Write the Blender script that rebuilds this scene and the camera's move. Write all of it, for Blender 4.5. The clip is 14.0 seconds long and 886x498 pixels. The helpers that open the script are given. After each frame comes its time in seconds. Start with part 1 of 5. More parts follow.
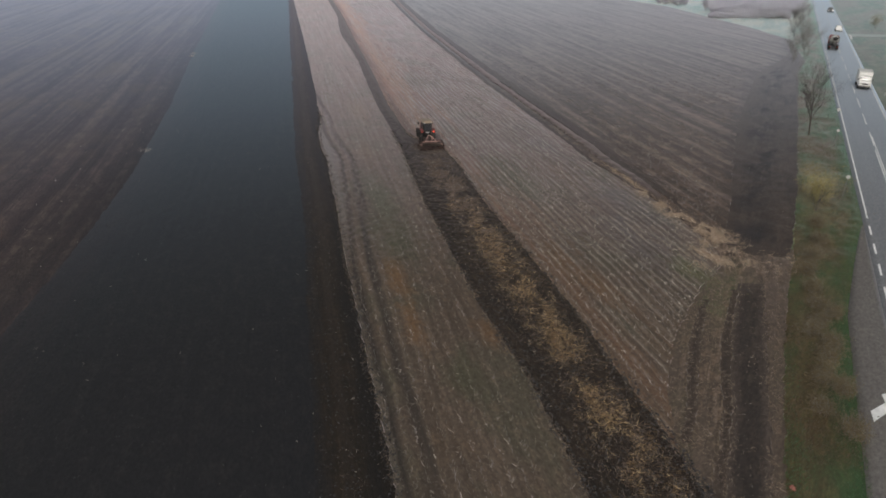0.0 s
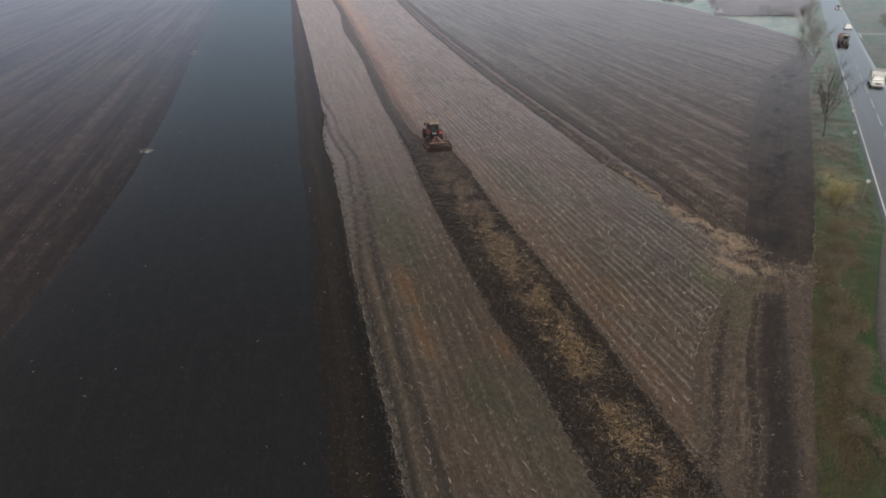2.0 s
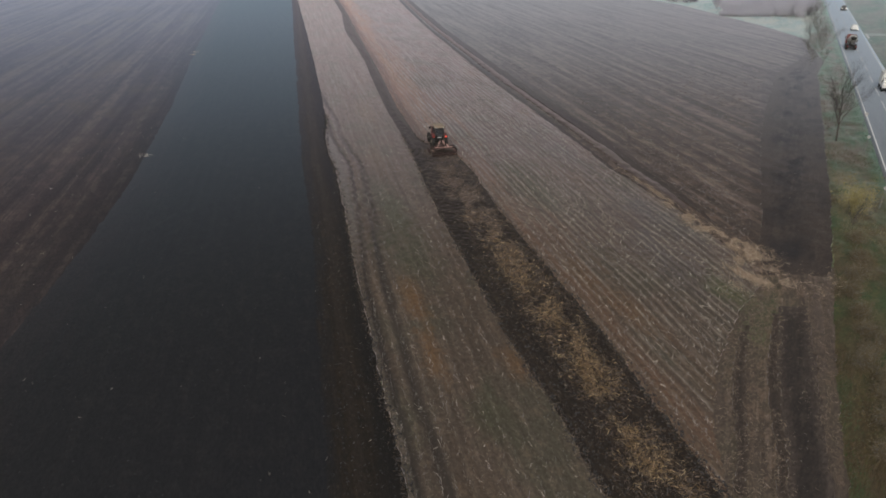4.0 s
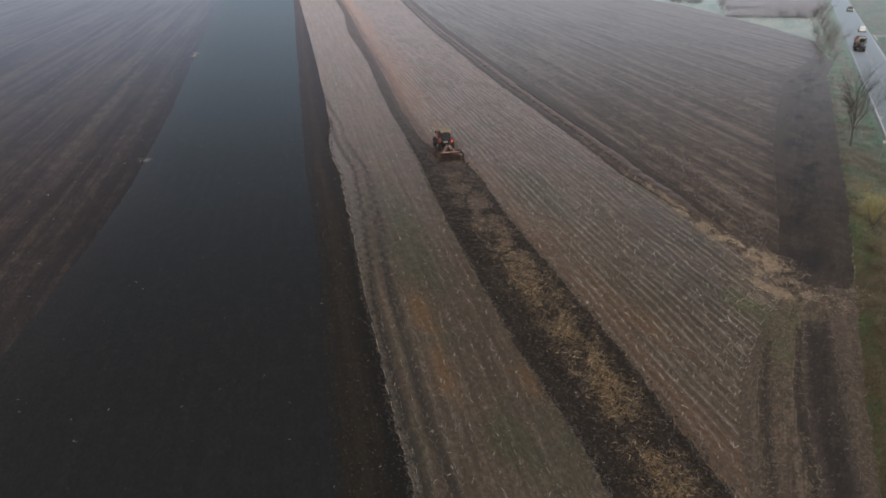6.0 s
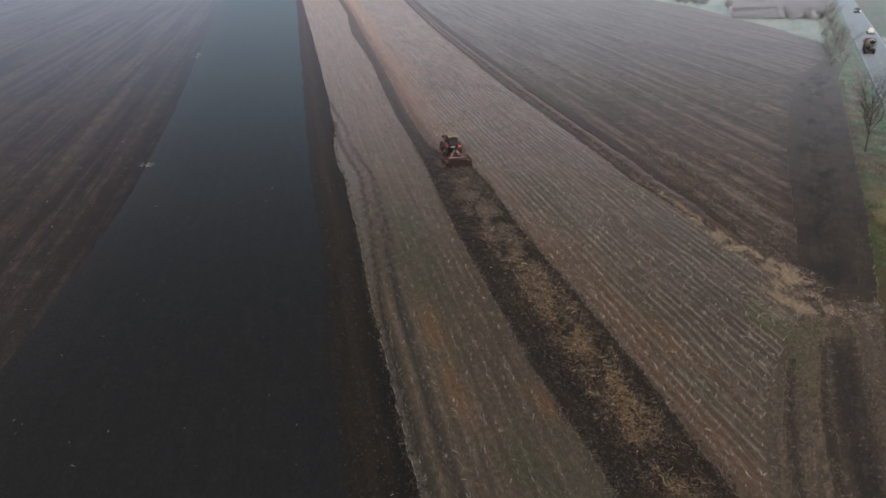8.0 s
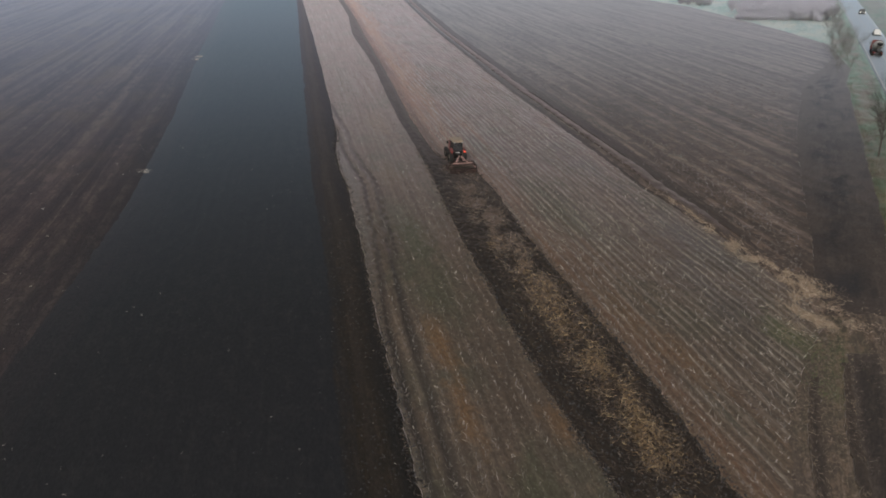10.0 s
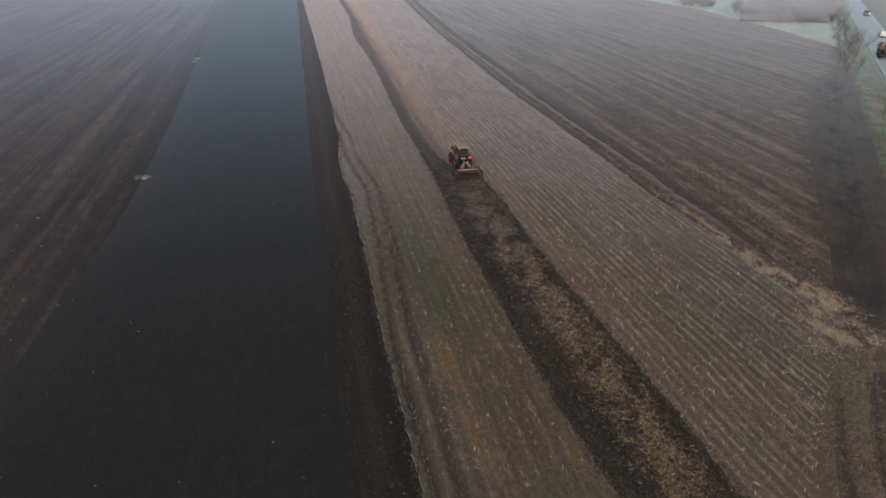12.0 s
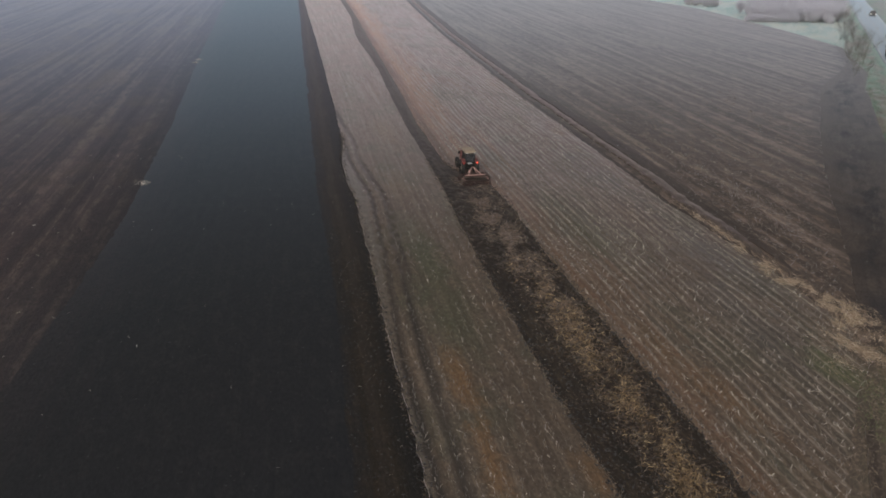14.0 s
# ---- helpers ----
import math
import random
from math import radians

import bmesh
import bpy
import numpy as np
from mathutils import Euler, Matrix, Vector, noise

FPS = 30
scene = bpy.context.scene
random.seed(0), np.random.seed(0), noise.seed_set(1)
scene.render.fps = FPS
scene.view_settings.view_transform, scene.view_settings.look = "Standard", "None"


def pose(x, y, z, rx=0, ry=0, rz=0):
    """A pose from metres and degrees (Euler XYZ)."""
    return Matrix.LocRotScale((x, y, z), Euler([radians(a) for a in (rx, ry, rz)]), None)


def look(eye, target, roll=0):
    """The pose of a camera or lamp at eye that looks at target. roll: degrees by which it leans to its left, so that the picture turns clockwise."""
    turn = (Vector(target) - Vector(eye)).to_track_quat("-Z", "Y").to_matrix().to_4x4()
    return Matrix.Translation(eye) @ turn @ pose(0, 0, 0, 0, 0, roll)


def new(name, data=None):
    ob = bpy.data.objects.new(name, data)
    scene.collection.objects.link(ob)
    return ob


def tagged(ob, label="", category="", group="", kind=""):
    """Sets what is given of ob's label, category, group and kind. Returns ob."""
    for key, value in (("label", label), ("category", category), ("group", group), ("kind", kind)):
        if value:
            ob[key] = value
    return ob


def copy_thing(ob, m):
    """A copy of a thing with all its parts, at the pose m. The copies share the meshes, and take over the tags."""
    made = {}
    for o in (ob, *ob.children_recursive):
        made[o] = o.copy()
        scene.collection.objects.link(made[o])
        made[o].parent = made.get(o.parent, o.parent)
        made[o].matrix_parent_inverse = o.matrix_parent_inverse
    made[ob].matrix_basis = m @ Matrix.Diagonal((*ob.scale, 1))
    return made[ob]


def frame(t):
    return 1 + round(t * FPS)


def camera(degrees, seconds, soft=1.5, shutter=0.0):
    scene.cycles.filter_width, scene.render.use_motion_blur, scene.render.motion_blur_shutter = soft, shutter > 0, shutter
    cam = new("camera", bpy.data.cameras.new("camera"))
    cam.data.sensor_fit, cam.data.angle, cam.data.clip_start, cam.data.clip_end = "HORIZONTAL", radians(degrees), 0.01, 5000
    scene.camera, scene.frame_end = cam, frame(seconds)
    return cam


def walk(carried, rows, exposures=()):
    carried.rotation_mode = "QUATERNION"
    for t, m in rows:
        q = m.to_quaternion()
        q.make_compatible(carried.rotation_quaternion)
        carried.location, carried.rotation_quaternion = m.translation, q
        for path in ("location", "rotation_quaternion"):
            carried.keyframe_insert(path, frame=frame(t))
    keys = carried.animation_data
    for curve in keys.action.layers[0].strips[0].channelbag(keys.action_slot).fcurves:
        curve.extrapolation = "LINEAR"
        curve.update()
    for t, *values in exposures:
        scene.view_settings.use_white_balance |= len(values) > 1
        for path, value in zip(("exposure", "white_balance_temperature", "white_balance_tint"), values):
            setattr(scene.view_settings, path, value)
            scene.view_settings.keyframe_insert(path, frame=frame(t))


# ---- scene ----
# the drone's path: metres and degrees, one lens
cam = camera(70.0, 14.0, soft=1.82)
PATH = [
    (0.0, 0.00, 0.00, 24.97, 0.00, -26.82, -0.42),
    (0.5, -0.21, 0.46, 24.92, 0.06, -26.87, -0.43),
    (1.0, -0.41, 0.94, 24.89, 0.10, -26.94, -0.45),
    (1.5, -0.58, 1.39, 24.86, 0.10, -27.00, -0.48),
    (2.0, -0.75, 1.89, 24.88, 0.10, -27.04, -0.48),
    (2.5, -0.90, 2.36, 24.91, 0.12, -27.08, -0.51),
    (3.0, -1.06, 2.83, 24.94, 0.12, -27.12, -0.53),
    (5.5, -1.87, 5.15, 24.97, 0.15, -27.15, -0.59),
    (6.0, -2.06, 5.61, 24.95, 0.18, -27.14, -0.60),
    (6.5, -2.24, 6.07, 24.91, 0.22, -27.12, -0.63),
    (7.0, -2.43, 6.48, 24.94, 0.25, -27.14, -0.67),
    (7.5, -2.60, 6.93, 24.99, 0.26, -27.18, -0.69),
    (8.0, -2.78, 7.35, 25.07, 0.29, -27.19, -0.70),
    (10.5, -3.46, 9.61, 25.09, 0.30, -27.13, -0.71),
    (11.0, -3.61, 10.07, 25.09, 0.29, -27.12, -0.70),
    (11.5, -3.75, 10.53, 25.11, 0.29, -27.12, -0.71),
    (12.0, -3.90, 11.00, 25.14, 0.29, -27.12, -0.72),
    (12.5, -4.03, 11.45, 25.12, 0.29, -27.13, -0.73),
    (13.0, -4.23, 11.94, 25.13, 0.29, -27.13, -0.74),
    (13.5, -4.42, 12.37, 25.14, 0.29, -27.16, -0.76),
    (14.0, -4.65, 12.84, 25.12, 0.28, -27.17, -0.79),
]
# heading, tilt and lean in degrees; lean is to the camera's right
def drone(x, y, z, yaw, pitch, lean):
    return pose(x, y, z, 90 + pitch, 0, yaw) @ pose(0, 0, 0, 0, 0, -lean)


walk(cam, [(t, drone(*p)) for t, *p in PATH], [(0.0, 0.0, 6500, 10), (14.0, 0.0, 6500, 10)])

# ---- light: a hazy overcast morning ----
SUN_ELEVATION, SUN_TURN = 38, 200
world = bpy.data.worlds.new("overcast_sky")
scene.world = world
world.use_nodes = True
wn, wl = world.node_tree.nodes, world.node_tree.links
sky = wn.new("ShaderNodeTexSky")
sky.sky_type, sky.sun_disc = "NISHITA", False
sky.sun_elevation, sky.sun_rotation = radians(SUN_ELEVATION), radians(SUN_TURN)
sky.air_density, sky.dust_density, sky.ozone_density = 1.6, 5.0, 1.0
pale = wn.new("ShaderNodeHueSaturation")
pale.inputs["Saturation"].default_value = 0.42
wl.new(sky.outputs[0], pale.inputs["Color"])
wl.new(pale.outputs[0], wn["Background"].inputs["Color"])
wn["Background"].inputs["Strength"].default_value = 0.12
sun = new("sun", bpy.data.lights.new("sun", "SUN"))
sun.data.energy, sun.data.angle, sun.data.color = 0.8, radians(18), (1.0, 0.95, 0.88)
sun.matrix_world = look((0, 0, 60), (60 * math.sin(radians(SUN_TURN)) / -math.tan(radians(SUN_ELEVATION)), 60 * math.cos(radians(SUN_TURN)) / -math.tan(radians(SUN_ELEVATION)), 0))


# ---- materials ----
def node(nt, kind, links=None, **values):
    n = nt.nodes.new("ShaderNode" + kind)
    for key, value in values.items():
        if key in n.inputs:
            n.inputs[key].default_value = value
    for key, value in (links or {}).items():
        nt.links.new(value, n.inputs[key])
    return n


def noise_of(nt, vec, scale, detail=3.0, rough=0.55, stretch=(1, 1, 1)):
    m = node(nt, "Mapping", {"Vector": vec})
    m.inputs["Scale"].default_value = stretch
    return node(nt, "TexNoise", {"Vector": m.outputs[0]}, Scale=scale, Detail=detail, Roughness=rough).outputs["Fac"]


def step_of(nt, value, low, high, to0=0.0, to1=1.0):
    n = node(nt, "MapRange", {"Value": value})
    n.inputs["From Min"].default_value, n.inputs["From Max"].default_value = low, high
    n.inputs["To Min"].default_value, n.inputs["To Max"].default_value = to0, to1
    return n.outputs[0]


def blend(nt, fac, a, b):
    n = nt.nodes.new("ShaderNodeMix")
    n.data_type = "RGBA"
    for value, socket in ((fac, n.inputs[0]), (a, n.inputs[6]), (b, n.inputs[7])):
        if isinstance(value, (int, float)):
            socket.default_value = value
        elif isinstance(value, tuple):
            socket.default_value = (*value[:3], 1)
        else:
            nt.links.new(value, socket)
    return n.outputs[2]


def fresh(name):
    m = bpy.data.materials.new(name)
    m.use_nodes = True
    nt = m.node_tree
    return m, nt, nt.nodes["Principled BSDF"]


def bump_to(nt, bsdf, height, distance, strength=1.0):
    b = node(nt, "Bump", {"Height": height}, Strength=strength, Distance=distance)
    nt.links.new(b.outputs[0], bsdf.inputs["Normal"])


# tints of the grazing gloss that imitates haze over the far ground
HAZE_BLUE = (0.84, 0.91, 1.0)
WARM = (1.0, 0.875, 0.905)
LEAF = (0.89, 0.985, 0.96)
PALE = (0.96, 0.935, 1.0)
COLD = (0.71, 0.855, 1.0)
MEADOW = (0.865, 0.985, 0.985)


def haze_gloss(nt, b, amount, start=0.48, tint=HAZE_BLUE, power=1.9, film=None):
    """Stands in for distance haze: a broad sky gloss that gains with the grazing angle; film is its colour, tinged by
    the straw's and soil's own.
    """
    facing = node(nt, "LayerWeight", Blend=0.5).outputs["Facing"]
    rise = node(nt, "Math", {0: step_of(nt, facing, start, 0.93)})
    rise.operation = "POWER"
    rise.inputs[1].default_value = power
    share = node(nt, "Math", {0: rise.outputs[0]})
    share.operation = "MULTIPLY"
    share.inputs[1].default_value = amount
    gloss = node(nt, "BsdfGlossy", Roughness=0.6)
    gloss.inputs["Color"].default_value = (*tint, 1)
    if film:
        nt.links.new(film, gloss.inputs["Color"])
    mix = node(nt, "MixShader", {0: share.outputs[0], 1: b.outputs[0], 2: gloss.outputs[0]})
    nt.links.new(mix.outputs[0], nt.nodes["Material Output"].inputs["Surface"])


def times_of(nt, a, b):
    n = node(nt, "Math", {0: a, 1: b})
    n.operation = "MULTIPLY"
    return n.outputs[0]


def drill_lines(nt, uv, col, broken, base, period, pale, lit, dark):
    """Sown rows: broken pale lines of cut stems on the rows and darker soil between them."""
    parts_ = node(nt, "SeparateXYZ", {0: uv})
    bend = node(nt, "TexNoise", {"Vector": uv}, Scale=0.12, Detail=2.0).outputs["Fac"]
    turned = node(nt, "Math", {0: parts_.outputs[0], 1: step_of(nt, bend, 0.2, 0.8, -0.35, 0.35)})
    turned.operation = "ADD"
    phase = node(nt, "Math", {0: turned.outputs[0]})
    phase.operation, phase.inputs[1].default_value = "MULTIPLY", 2 * math.pi / period
    wave = node(nt, "Math", {0: phase.outputs[0]})
    wave.operation = "COSINE"
    along_ = node(nt, "Mapping", {"Vector": uv})
    along_.inputs["Scale"].default_value = (1 / period, 0.16, 1)
    gaps = node(nt, "TexNoise", {"Vector": along_.outputs[0]}, Scale=1.1, Detail=4.0, Roughness=0.6).outputs["Fac"]
    col = blend(nt, times_of(nt, step_of(nt, wave.outputs[0], -0.1, -0.9), step_of(nt, gaps, 0.62, 0.40, 0, dark)), col, tuple(c * 0.55 for c in base))
    line = times_of(nt, step_of(nt, wave.outputs[0], 0.45, 0.95), step_of(nt, gaps, 0.44, 0.62, 0, lit))
    return blend(nt, times_of(nt, line, step_of(nt, broken, 0.40, 0.56, 0.15, 1)), col, pale)


def field_mat(name, base, alt, streak, amount, straw=None, speckle=0.0, patches=(), sheen=0.52, relief=0.05, across=1.4, along=0.12, fade=None, start=0.48, tint=HAZE_BLUE, stain=0.12, furrow=0.0, fine=1.1, mottle=0.5, power=1.9, drills=None, tracks=(), spots=(), slant=0.25, tinge=0.4):
    """Soil with bands along the rows, stains, grain and a grazing gloss for haze; UV is metres across and along the
    rows.
    """
    m, nt, b = fresh(name)
    uv = node(nt, "TexCoord").outputs["UV"]
    rows_, fine_, line_ = (node(nt, "Mapping", {"Vector": uv}) for _ in range(3))
    rows_.inputs["Scale"].default_value, fine_.inputs["Scale"].default_value = (across, along, 1), (1, 0.55, 1)
    line_.inputs["Scale"].default_value = (across, along * 0.35, 1)

    def tex(of, scale, detail=4.0, rough=0.6):
        return node(nt, "TexNoise", {"Vector": of.outputs[0]}, Scale=scale, Detail=detail, Roughness=rough).outputs["Fac"]

    col = blend(nt, step_of(nt, tex(rows_, 1.0), 0.32, 0.68), base, alt)
    if patches:
        where = tex(fine_, stain)
        col = blend(nt, step_of(nt, where, patches[0][1], patches[0][1] + 0.14, 0, patches[0][2]), col, patches[0][0])
        if len(patches) > 1:
            col = blend(nt, step_of(nt, where, 1 - patches[1][1], 0.86 - patches[1][1], 0, patches[1][2]), col, patches[1][0])
    broken = tex(fine_, fine, 5.0, 0.75)
    col = blend(nt, step_of(nt, broken, 0.50, 0.62, 0.0, mottle), col, (alt[0] * 1.6, alt[1] * 1.5, alt[2] * 1.35))
    ridge = tex(line_, 1.75, 5.0, 0.65)
    lines = node(nt, "Math", {0: step_of(nt, ridge, 0.50, 0.61, 0, amount), 1: step_of(nt, broken, 0.42, 0.56, 0.1, 1)})
    lines.operation = "MULTIPLY"
    col = blend(nt, lines.outputs[0], col, streak)
    for x, y, rx, ry, tone, depth in spots:
        away = node(nt, "VectorMath", {0: uv})
        away.operation, away.inputs[1].default_value = "SUBTRACT", (x + slant * y, y, 0)
        shrunk = node(nt, "VectorMath", {0: away.outputs[0]})
        shrunk.operation, shrunk.inputs[1].default_value = "MULTIPLY", (1 / rx, 1 / ry, 0)
        far = node(nt, "VectorMath", {0: shrunk.outputs[0]})
        far.operation = "LENGTH"
        uneven = times_of(nt, far.outputs["Value"], step_of(nt, tex(fine_, 0.9, 5.0, 0.7), 0.3, 0.7, 0.45, 1.6))
        col = blend(nt, step_of(nt, uneven, 1.0, 0.25, 0, depth), col, tone)
    if drills:
        col = drill_lines(nt, uv, col, broken, base, *drills)
    # furrow shade put into the colour: low lines of the ridge noise darkened
    if furrow:
        col = blend(nt, step_of(nt, ridge, 0.46, 0.36, 0, furrow), col, (base[0] * 0.55, base[1] * 0.55, base[2] * 0.55))
    if fade:
        border = node(nt, "Attribute")
        border.attribute_name = "border"
        wander = node(nt, "Math", {0: border.outputs["Fac"], 1: step_of(nt, tex(rows_, 0.8, 5.0, 0.65), 0.3, 0.7, -fade[1] * 0.6, fade[1] * 0.6)})
        wander.operation = "ADD"
        cover = node(nt, "Math", {0: step_of(nt, wander.outputs[0], 0, fade[1], fade[2] if len(fade) > 2 else 0.92, 0), 1: step_of(nt, broken, 0.42, 0.62, 1.0, 0.72)})
        cover.operation = "MULTIPLY"
        col = blend(nt, cover.outputs[0], col, fade[0])
    if tracks:
        side = node(nt, "Attribute")
        side.attribute_name = "border"
        sway = node(nt, "Math", {0: side.outputs["Fac"], 1: step_of(nt, tex(rows_, 0.6, 4.0), 0.3, 0.7, -0.12, 0.12)})
        sway.operation = "ADD"
        for mid, half, shade, depth in tracks:
            off = node(nt, "Math", {0: sway.outputs[0]})
            off.operation, off.inputs[1].default_value = "SUBTRACT", mid
            gap = node(nt, "Math", {0: off.outputs[0]})
            gap.operation = "ABSOLUTE"
            share = times_of(nt, step_of(nt, gap.outputs[0], half, half * 0.4, 0, depth), step_of(nt, tex(rows_, 0.9, 4.0), 0.3, 0.55, 0.35, 1))
            col = blend(nt, share, col, shade)
    grain = tex(fine_, 5.0, 6.0, 0.7)
    col = blend(nt, step_of(nt, grain, 0.38, 0.64, 0.0, 0.6), col, (base[0] * 0.4, base[1] * 0.4, base[2] * 0.4))
    if straw:
        col = blend(nt, step_of(nt, tex(fine_, 9.0, 3.0), 0.60, 0.74, 0, speckle), col, straw)
    nt.links.new(col, b.inputs["Base Color"])
    b.inputs["Roughness"].default_value = 0.85
    b.inputs["Specular IOR Level"].default_value = 0.25
    bump_to(nt, b, grain, relief)
    lifted = node(nt, "VectorMath", {0: col})
    lifted.operation, lifted.inputs[1].default_value = "MULTIPLY", tuple(0.98 * tint[k] / (0.5 * base[k] + 0.5 * alt[k]) for k in range(3))
    capped = node(nt, "VectorMath", {0: lifted.outputs[0]})
    capped.operation, capped.inputs[1].default_value = "MINIMUM", (1, 1, 1)
    haze_gloss(nt, b, sheen, start, tint, power, blend(nt, tinge, tint, capped.outputs[0]))
    return m


def plain_mat(name, color, rough=0.6, metal=0.0, vary=0.25, scale=6.0, spec=0.4, bump=0.0, emit=None, sheen=0.0):
    """Paint, rubber, bark and the like, with dirt and wear at two scales."""
    m, nt, b = fresh(name)
    co = node(nt, "TexCoord").outputs["Object"]
    fine, broad = noise_of(nt, co, scale, 5, 0.65), noise_of(nt, co, scale * 0.15, 3, 0.5)
    dark = tuple(c * (1 - vary) for c in color)
    col = blend(nt, step_of(nt, fine, 0.35, 0.7), color, dark)
    col = blend(nt, step_of(nt, broad, 0.45, 0.7, 0, 0.6), col, tuple(c * (1 - vary * 0.7) for c in color))
    nt.links.new(col, b.inputs["Base Color"])
    nt.links.new(step_of(nt, broad, 0.3, 0.7, max(rough - 0.1, 0.03), min(rough + 0.12, 1)), b.inputs["Roughness"])
    b.inputs["Metallic"].default_value, b.inputs["Specular IOR Level"].default_value = metal, spec
    if sheen:
        b.inputs["Sheen Weight"].default_value, b.inputs["Sheen Roughness"].default_value = sheen, 0.3
        # pale blue sheen, a stand-in for haze on far twigs
        b.inputs["Sheen Tint"].default_value = (*HAZE_BLUE, 1)
    if bump:
        bump_to(nt, b, fine, bump)
    if emit:
        b.inputs["Emission Color"].default_value, b.inputs["Emission Strength"].default_value = (*emit[0], 1), emit[1]
    return m


def stalk_mat(name, a, b_, c, sheen=0.2, rare=0.8):
    """Dry stems and blades, each of its own shade."""
    m, nt, b = fresh(name)
    pick = node(nt, "NewGeometry").outputs["Random Per Island"]
    col = blend(nt, step_of(nt, pick, 0.0, 0.55), a, b_)
    col = blend(nt, step_of(nt, pick, rare, 1.0), col, c)
    nt.links.new(col, b.inputs["Base Color"])
    b.inputs["Roughness"].default_value, b.inputs["Specular IOR Level"].default_value = 0.8, 0.2
    # the bluish sheen lightens far stems as haze would
    b.inputs["Sheen Weight"].default_value, b.inputs["Sheen Tint"].default_value = sheen, (*HAZE_BLUE, 1)
    return m


M_BLACK = field_mat("black_ploughed_earth", (0.0116, 0.0115, 0.0128), (0.0145, 0.0143, 0.0156), (0.024, 0.023, 0.022), 0.3, sheen=0.54, relief=0.04, start=0.20, tint=COLD, power=5.0, tinge=0.15, fade=((0.0225, 0.0185, 0.0195), 5.0, 0.9))
M_BROWN = field_mat("brown_tilled_earth", (0.0135, 0.0098, 0.0066), (0.0205, 0.0142, 0.0088), (0.06, 0.045, 0.03), 0.35, (0.2, 0.15, 0.09), 0.15, sheen=0.35, tint=(0.87, 0.81, 0.89), start=0.20, power=5.0, tinge=0.2, fade=((0.0135, 0.0132, 0.0142), 1.1), slant=0.25, tracks=((3.3, 1.15, (0.0088, 0.0078, 0.0074), 0.85), (1.7, 0.45, (0.034, 0.026, 0.020), 0.4)))
M_LEFT = field_mat("old_tilled_earth", (0.0262, 0.0203, 0.0224), (0.060, 0.0430, 0.0418), (0.148, 0.112, 0.090), 0.7, (0.18, 0.14, 0.10), 0.25, [((0.070, 0.0470, 0.0305), 0.50, 0.65)], sheen=0.66, across=0.36, along=0.020, start=0.55, power=3.2, tint=(0.775, 0.832, 1.0), fade=((0.0205, 0.0180, 0.0195), 8.0, 0.92), furrow=0.5, fine=0.7, mottle=0.35, tinge=0.22)
ORANGE, OLIVE, GREYED, TANNED = (0.150, 0.082, 0.034), (0.058, 0.060, 0.034), (0.082, 0.075, 0.068), (0.120, 0.083, 0.050)
M_STUB = field_mat("maize_stubble_soil", (0.066, 0.0490, 0.0355), (0.104, 0.0770, 0.0560), (0.20, 0.165, 0.13), 0.25, (0.34, 0.29, 0.23), 0.4,
                   [((0.098, 0.066, 0.040), 0.56, 0.5), ((0.058, 0.062, 0.039), 0.48, 0.5)], sheen=0.86, tint=(1.0, 0.855, 0.855), across=1.1, along=0.06, stain=0.22, furrow=0.12, fade=((0.118, 0.103, 0.089), 0.55, 0.6), slant=0.235, mottle=0.3, tinge=0.5,
                   drills=(0.70, (0.20, 0.170, 0.135), 0.16, 0.22), tracks=((0.65, 0.34, (0.026, 0.0215, 0.019), 0.85), (1.95, 0.56, (0.028, 0.0235, 0.020), 0.85)),
                   spots=((-3.6, 44.0, 1.1, 4.6, ORANGE, 0.8), (-2.1, 37.2, 0.95, 3.4, ORANGE, 0.75), (-4.0, 52.0, 2.6, 9.0, OLIVE, 0.55), (3.3, 36.2, 1.1, 2.6, ORANGE, 0.55), (-6.1, 59.5, 1.6, 8.0, OLIVE, 0.7), (1.4, 31.5, 1.7, 3.0, OLIVE, 0.75), (-9.8, 76.0, 1.8, 5.0, TANNED, 0.5), (-13.0, 96.0, 2.2, 9.0, TANNED, 0.45)))
M_STUBTWO = field_mat("orange_tinged_stubble_soil", (0.074, 0.0560, 0.0425), (0.116, 0.088, 0.0660), (0.22, 0.18, 0.145), 0.25, (0.34, 0.29, 0.23), 0.45,
                      [((0.105, 0.070, 0.042), 0.57, 0.5), ((0.060, 0.062, 0.040), 0.47, 0.5)], sheen=0.89, tint=(1.0, 0.848, 0.868), across=1.1, along=0.06, stain=0.18, furrow=0.12, fade=((0.139, 0.078, 0.045), 7.5, 0.95), slant=0.26, mottle=0.35, tinge=0.75,
                      drills=(0.70, (0.31, 0.26, 0.205), 0.88, 0.5), tracks=((0.0, 1.9, (0.056, 0.0385, 0.0280), 0.8),),
                      spots=((12.2, 42.8, 1.6, 4.0, ORANGE, 0.5), (9.6, 47.5, 1.0, 6.0, ORANGE, 0.45), (17.4, 50.5, 3.0, 10.0, GREYED, 0.6), (18.8, 60.0, 2.6, 9.0, GREYED, 0.55), (12.5, 80.0, 2.8, 12.0, GREYED, 0.35), (8.2, 66.0, 2.6, 10.0, OLIVE, 0.5), (20.4, 45.4, 2.0, 3.2, (0.078, 0.090, 0.036), 0.75)))
